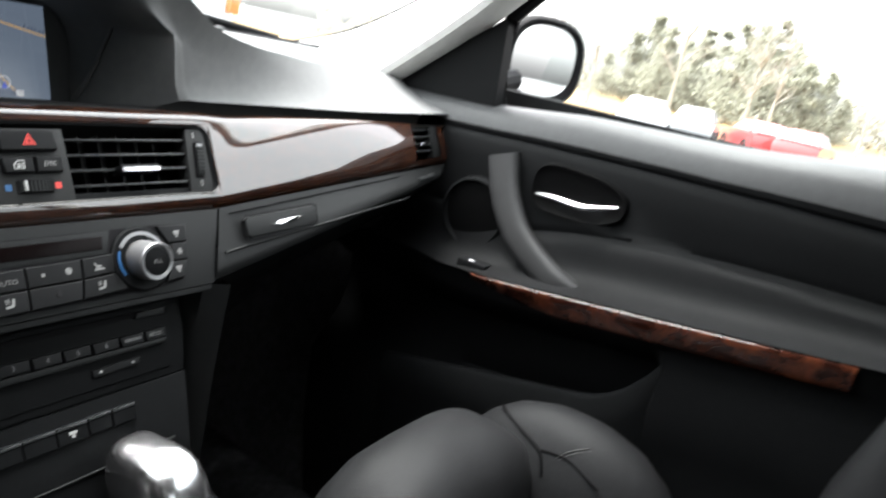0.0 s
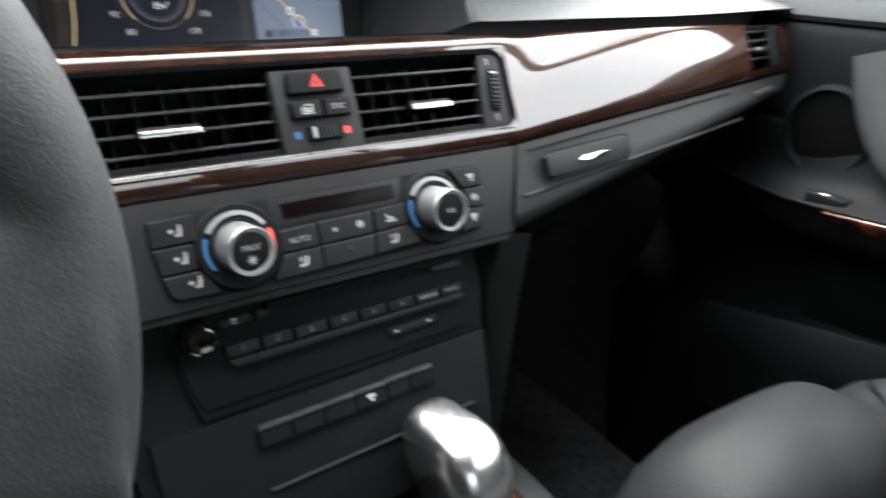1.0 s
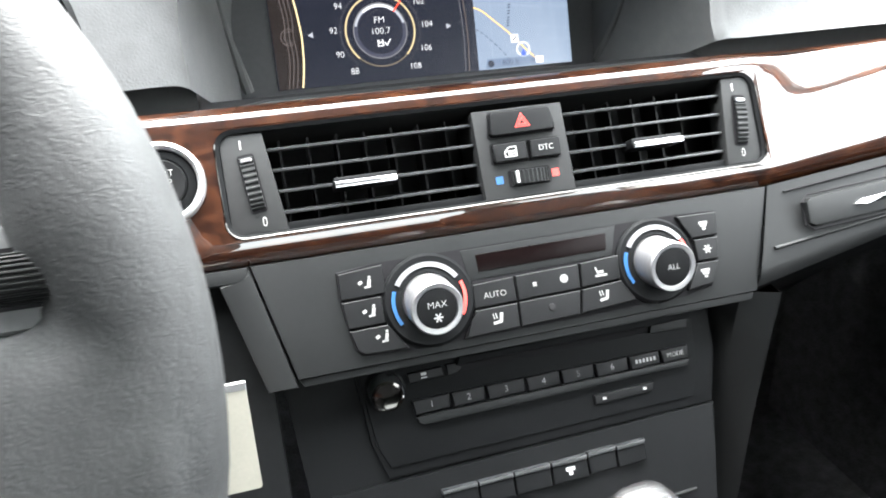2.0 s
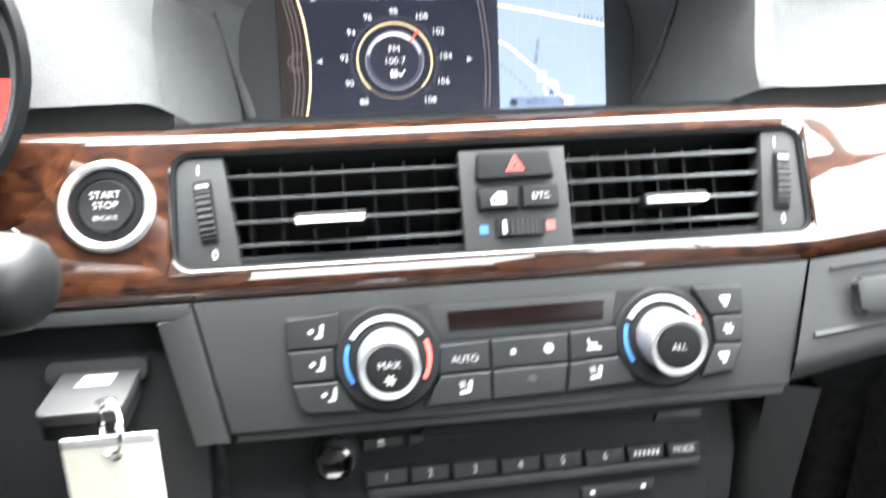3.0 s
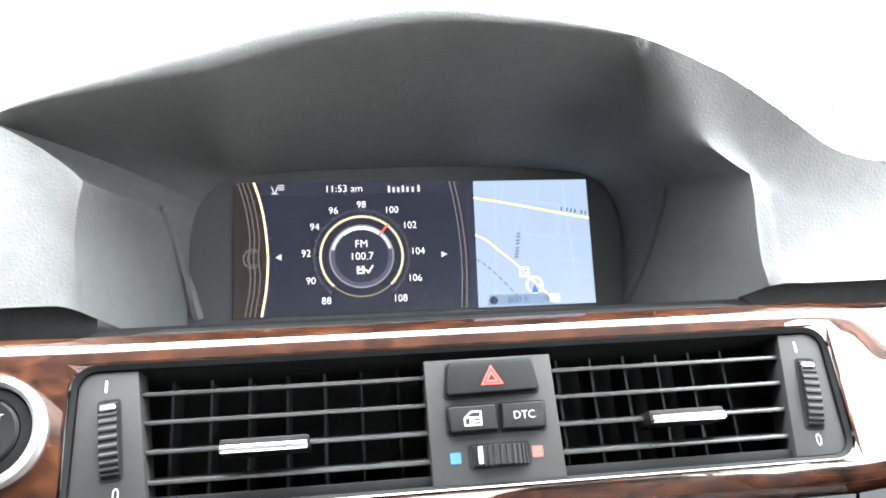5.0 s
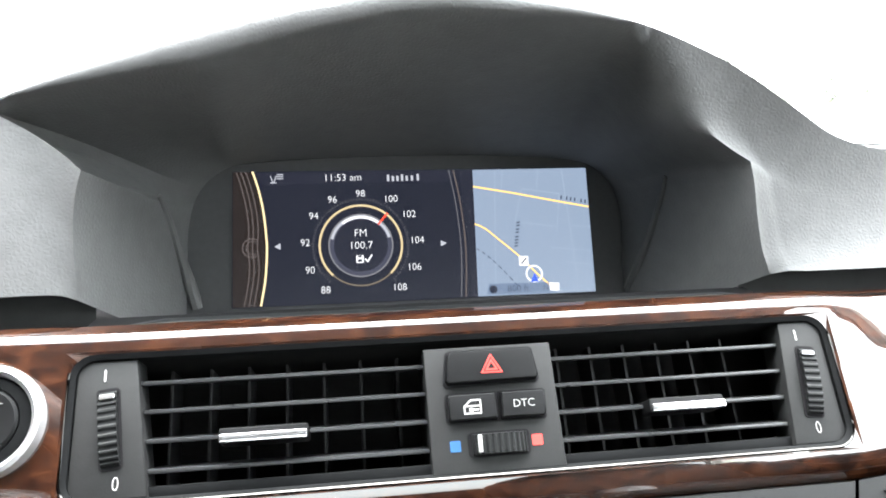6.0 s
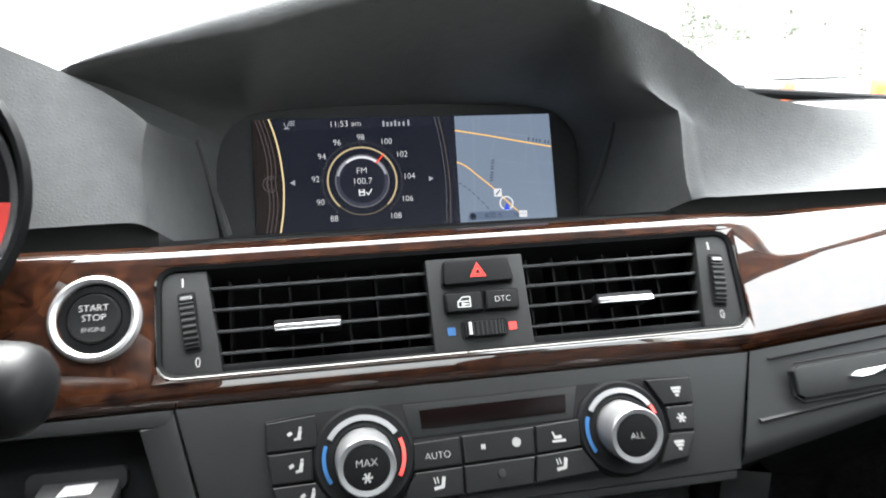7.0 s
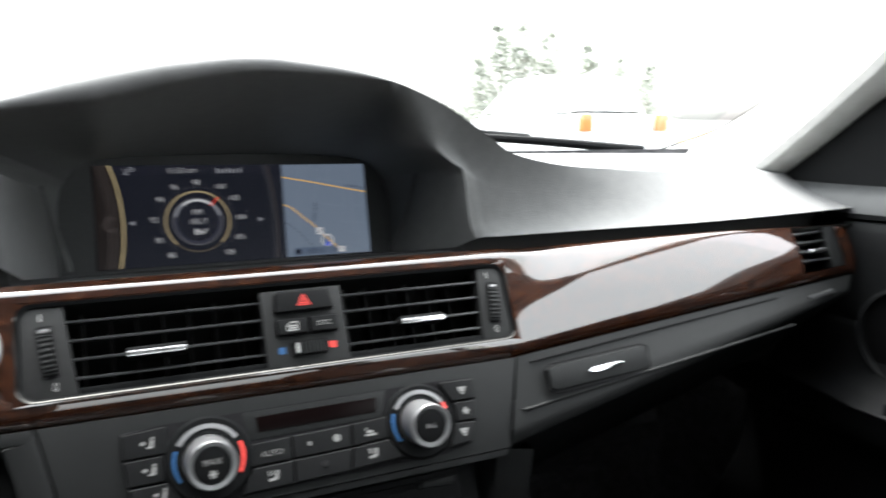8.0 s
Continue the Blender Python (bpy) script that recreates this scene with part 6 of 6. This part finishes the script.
bonnet = [[(CX + s * 0.86, y, 0.985 - 0.10 * ((y - 0.42) / 1.1) ** 2 - 0.09 * abs(s) ** 3) for s in [k / 8 - 1 for k in range(17)]] for y in (0.44, 0.7, 1.0, 1.3, 1.55)]
M_PAINT = shader("silver_car_paint", (0.42, 0.43, 0.44), rough=0.3, metal=0.4, coat=1.0, var=0.04, scale=20)
structure("trim_bonnet", skin(bonnet), M_PAINT, "silver bonnet of the car", "bonnet")

# ---- outdoors ----
M_ASPHALT = shader("asphalt", (0.075, 0.075, 0.074), rough=0.9, var=0.3, scale=1.2, bump=0.4, bump_scale=60)
M_GRASS = shader("dry_winter_grass", (0.17, 0.105, 0.034), rough=0.95, var=0.35, scale=2.0, bump=0.6, bump_scale=40)
M_CARWHITE = shader("white_car_paint", (0.8, 0.8, 0.8), rough=0.25, coat=1.0, var=0.03, scale=4)
M_CARRED = shader("red_car_paint", (0.45, 0.06, 0.06), rough=0.4, spec=0.4, coat=1.0, var=0.06, scale=4)
# Pale base colour holds the sky's reflection in the car windows.
M_CARGLASS = shader("sky_pale_window", (0.30, 0.31, 0.315), rough=0.2, spec=0.2, var=0.1, scale=3)
M_TYRE = shader("black_tyre", (0.02, 0.02, 0.02), rough=0.85, var=0.2, scale=20)
M_LAMP = shader("orange_tail_lamp", (0.85, 0.16, 0.03), rough=0.2, coat=1.0, var=0.1, scale=30)
M_BARK = shader("grey_bark", (0.34, 0.31, 0.27), rough=0.95, var=0.4, scale=8, bump=1.0, bump_scale=60)
M_NEEDLE = shader("dull_green_needles", (0.19, 0.188, 0.135), rough=0.8, var=0.25, scale=3)
# Paler needles than the other conifers have, for the trees ahead.
M_EVERGREEN = shader("pale_evergreen_needles", (0.34, 0.355, 0.31), rough=0.85, spec=0.1, var=0.3, scale=3)
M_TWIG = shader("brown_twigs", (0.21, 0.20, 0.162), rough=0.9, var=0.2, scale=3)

tagged(part("ground", skin([[(x, y, z) for y in (-900, 0, 900)] for x, z in ((-900, -0.12), (0, -0.12), (11, -0.12), (14, -0.30), (18, -0.62), (900, -0.62))]), M_ASPHALT), "grey asphalt car park stretching away", "ground", kind="structure")
tagged(part("lawn", skin([[(x, y, -0.59 + 0.004 * (x - 36)) for x in (36, 45, 60, 80, 120, 200)] for y in (-60, -30, -10, 0, 10, 20, 40, 80)]), M_GRASS), "strip of dry yellow grass beyond the car park", "lawn", kind="structure")


def parked_car(label, m, paint, tall=0.0, lamp=False, group="parked cars"):
    """A car with body, glasshouse, windows, wheels and lamps, x across, y along."""
    car = thing("parked_car", label, "car", m, group)
    prof = [(-2.25, 0.42), (-2.28, 0.75), (-2.2, 0.95 + tall), (-1.2, 1.0 + tall), (-0.2, 1.02 + tall), (0.9, 0.98 + tall * 0.9), (1.9, 0.88 + tall * 0.6), (2.25, 0.72), (2.3, 0.45), (2.1, 0.30), (-2.1, 0.30)]
    rows = [[(0.86 * s, y * (1 - 0.05 * abs(s) ** 3), z - 0.05 * abs(s) ** 4 * (z > 0.7)) for y, z in prof] for s in (-1, -0.85, -0.5, 0, 0.5, 0.85, 1)]
    bmb = skin(rows, closed=True)
    for r in (rows[0], rows[-1]):
        bmb.faces.new([bmb.verts.new(p) for p in r])
    part("body", bmb, paint, car, angle=40)
    h = 1.45 + tall * 1.5
    roof = [(-2.1 + tall, 1.0 + tall), (-1.5, h - 0.04), (-0.7, h), (0.1, h - 0.02), (1.0, 1.0 + tall)]
    rows = [[(s * (0.78 if k in (0, 4) else 0.62), y, z - 0.03 * (abs(s) > 0.9)) for k, (y, z) in enumerate(roof)] for s in (-1, -0.8, 0, 0.8, 1)]
    bmb = skin(rows)
    for r in (rows[0], rows[-1]):
        bmb.faces.new([bmb.verts.new(p) for p in r])
    cab = part("cabin", bmb, paint, car, angle=40)
    for s in (-1, 1):
        for y0, y1 in ((-1.45, -0.62), (-0.54, 0.28)):
            w = bmesh.new()
            q = [(s * 0.795, y0 - 0.12, 1.03 + tall), (s * 0.795, y1 + (0.35 if y1 > 0 else 0), 1.03 + tall), (s * 0.648, y1, h - 0.11), (s * 0.648, y0 + 0.10, h - 0.11)]
            w.faces.new([w.verts.new(p) for p in q])
            part("window", w, M_CARGLASS, cab, smooth=False)
        for y in (-1.35, 1.4):
            tyre = part("wheel", lathe([(0.20, -0.10), (0.32, -0.11), (0.335, -0.06), (0.335, 0.06), (0.32, 0.11), (0.20, 0.10)], 0, 0, 28), M_TYRE, car)
            tyre.matrix_basis = pose(s * 0.80, y, 0.315, 0, 0, 90)
            part("rim", lathe([(0.205, -0.09), (0.19, -0.075), (0.05, -0.085), (0.0, -0.09)] if s < 0 else [(0.205, 0.09), (0.19, 0.075), (0.05, 0.085), (0.0, 0.09)], 0, 0, 24), M_SILVER, tyre)
        if lamp:
            part("tail_lamp", box(*sorted((s * 0.66, s * 0.84)), -2.31, -2.18, 0.80 + tall * 0.6, 1.10 + tall * 0.5, 0.02), M_LAMP, car)
    for y0, z0, y1, z1 in ((-2.06 + tall, 1.04 + tall, -1.56, h - 0.09), (0.93, 1.04 + tall, 0.18, h - 0.08)):
        w = bmesh.new()
        sgn = -0.02 if y0 < 0 else 0.02
        w.faces.new([w.verts.new(p) for p in ((-0.70, y0 + sgn, z0), (0.70, y0 + sgn, z0), (0.58, y1 + sgn, z1), (-0.58, y1 + sgn, z1))])
        part("window", w, M_CARGLASS, cab, smooth=False)
    return car


def tree(label, x, y, h, seed, conifer=True, crown_w=0.2, z=0.3, leaf=None, size=1.0):
    """A tree: tapered trunk, limbs, and a crown of many small tufts with gaps."""
    rnd = random.Random(seed)
    tr = thing("conifer_tree" if conifer else "bare_tree", label, "tree", pose(x, y, z), "trees beyond the car park")
    lean = rnd.uniform(-0.03, 0.03)
    bm = tube([(lean * h * f + 0.1 * math.sin(f * 5 + seed), 0.05 * math.cos(f * 4 + seed), h * f) for f in (0, 0.2, 0.4, 0.6, 0.8, 1.0)], [h * 0.012 * (1 - 0.85 * f) for f in (0, 0.2, 0.4, 0.6, 0.8, 1.0)], seg=8)
    limbs = []
    for k in range(64 if conifer else 34):
        f = rnd.uniform(0.07, 0.97) if conifer else rnd.uniform(0.22, 0.98)
        a = rnd.uniform(0, math.tau)
        ln = h * crown_w * ((1.08 - f) if conifer else 0.9 * (1.15 - f)) * rnd.uniform(0.6, 1.15)
        p0 = Vector((lean * h * f, 0, h * f))
        up = rnd.uniform(-0.1, 0.25) if conifer else rnd.uniform(0.5, 1.3)
        p1 = p0 + Vector((math.cos(a), math.sin(a), up)) * ln
        tube([p0, lerp(p0, p1, 0.5) + Vector((0, 0, 0.04 * ln)), p1], [h * 0.005 * (1.1 - f), h * 0.0035 * (1.1 - f), 0.008], seg=5, bm=bm)
        limbs.append((p0, p1, ln))
        if not conifer:
            for _ in range(5):
                g = rnd.uniform(0.35, 0.95)
                q0 = lerp(p0, p1, g)
                q1 = q0 + Vector((rnd.uniform(-1, 1), rnd.uniform(-1, 1), rnd.uniform(0.2, 1.1))) * ln * 0.38
                tube([q0, q1], [0.022, 0.008], seg=4, bm=bm)
    part("trunk", bm, M_BARK, tr)
    bm = bmesh.new()
    for p0, p1, ln in limbs:
        for _ in range(80 if conifer else 50):
            g = rnd.uniform(0.15, 1.08)
            c = lerp(p0, p1, g) + Vector((rnd.gauss(0, 1), rnd.gauss(0, 1), rnd.gauss(-0.15, 0.7))) * (0.16 * ln + 0.10)
            s = rnd.uniform(0.07, 0.20) * (h / 12) * (1.0 if conifer else 0.7) * size
            d = Vector((rnd.gauss(0, 1), rnd.gauss(0, 1), rnd.gauss(0, 0.6))).normalized()
            e = d.orthogonal().normalized()
            vs = [bm.verts.new(c + q) for q in (d * s, e * s * 0.5, d * -s * 0.7, e * s * -0.45)]
            bm.faces.new(vs)
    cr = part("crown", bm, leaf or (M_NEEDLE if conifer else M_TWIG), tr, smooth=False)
    return tr


# cars seen through the windscreen and the side window
def at_bearing(deg, dist, turn, z=-0.62):
    """A pose on the ground, that far off in the direction deg right of ahead."""
    return pose(dist * math.sin(radians(deg)), -0.6 + dist * math.cos(radians(deg)), z, 0, 0, turn)


parked_car("large white estate car with orange tail lamps, parked ahead", at_bearing(30.4, 13.8, 3, -0.12), M_CARWHITE, 0.32, True)
parked_car("pale saloon car parked by the dry grass", at_bearing(71.5, 28, -75), M_CARWHITE)
parked_car("silver saloon car parked by the dry grass", at_bearing(75.2, 33, -80), M_PAINT)
parked_car("red saloon car parked by the dry grass", at_bearing(79.4, 34, -60), M_CARRED)
parked_car("red saloon car parked by the dry grass", at_bearing(82.8, 33, -92), M_CARRED)
rnd = random.Random(5)
spots = [(68.2, 78, 4.4), (69.8, 76, 7.2), (71.1, 82, 9.4), (72.3, 74, 7.6), (73.6, 86, 8.2), (74.8, 78, 9.4), (76.0, 84, 8.8), (77.3, 76, 9.2), (78.5, 82, 11.0), (79.6, 78, 11.8), (80.8, 84, 9.8), (82.0, 76, 7.8), (83.4, 82, 6.6), (84.8, 78, 4.6)]
spots += [(25.6, 36, 4.4), (27.4, 38, 6.2), (29.2, 37, 5.8), (31, 39, 5.4), (34, 40, 5.2), (36.2, 41, 4.8), (38.6, 40, 4.2)]
for k, (deg, dist, h) in enumerate(spots):
    d = rnd.uniform(0.97, 1.05) * dist
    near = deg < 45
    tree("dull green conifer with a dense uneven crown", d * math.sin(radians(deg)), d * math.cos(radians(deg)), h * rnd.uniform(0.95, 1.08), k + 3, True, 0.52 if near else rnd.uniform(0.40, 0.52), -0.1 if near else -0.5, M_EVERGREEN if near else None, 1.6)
for k, (deg, dist, h) in enumerate([(64.5, 60, 8.5), (67.5, 50, 9.5), (73.6, 48, 11.0), (79.0, 52, 10.5), (80.6, 50, 9.0), (86.5, 62, 9.0)]):
    tree("pale leafless tree with fine twigs", dist * math.sin(radians(deg)), dist * math.cos(radians(deg)), h, k + 40, False, 0.22, -0.5, None, 0.6)

# a pale wood closing the view beyond the lawn
rnd = random.Random(11)
verts, faces = [], []
for k in range(22000):
    deg = rnd.uniform(46, 100)
    dist = rnd.uniform(92, 112)
    top = 3.4 + 1.3 * math.sin(deg * 0.9) + 0.9 * math.sin(deg * 2.3 + 1)
    z = -0.3 + max(0.3, top) * rnd.random() ** 0.8
    c = Vector((dist * math.sin(radians(deg)), dist * math.cos(radians(deg)), z))
    d = Vector((rnd.gauss(0, 1), rnd.gauss(0, 1), rnd.gauss(0, 1))).normalized()
    e = d.orthogonal().normalized()
    r = rnd.uniform(0.16, 0.42)
    faces.append(tuple(range(len(verts), len(verts) + 4)))
    verts += [c + q for q in (d * r, e * r * 0.6, d * -r * 0.8, e * r * -0.5)]
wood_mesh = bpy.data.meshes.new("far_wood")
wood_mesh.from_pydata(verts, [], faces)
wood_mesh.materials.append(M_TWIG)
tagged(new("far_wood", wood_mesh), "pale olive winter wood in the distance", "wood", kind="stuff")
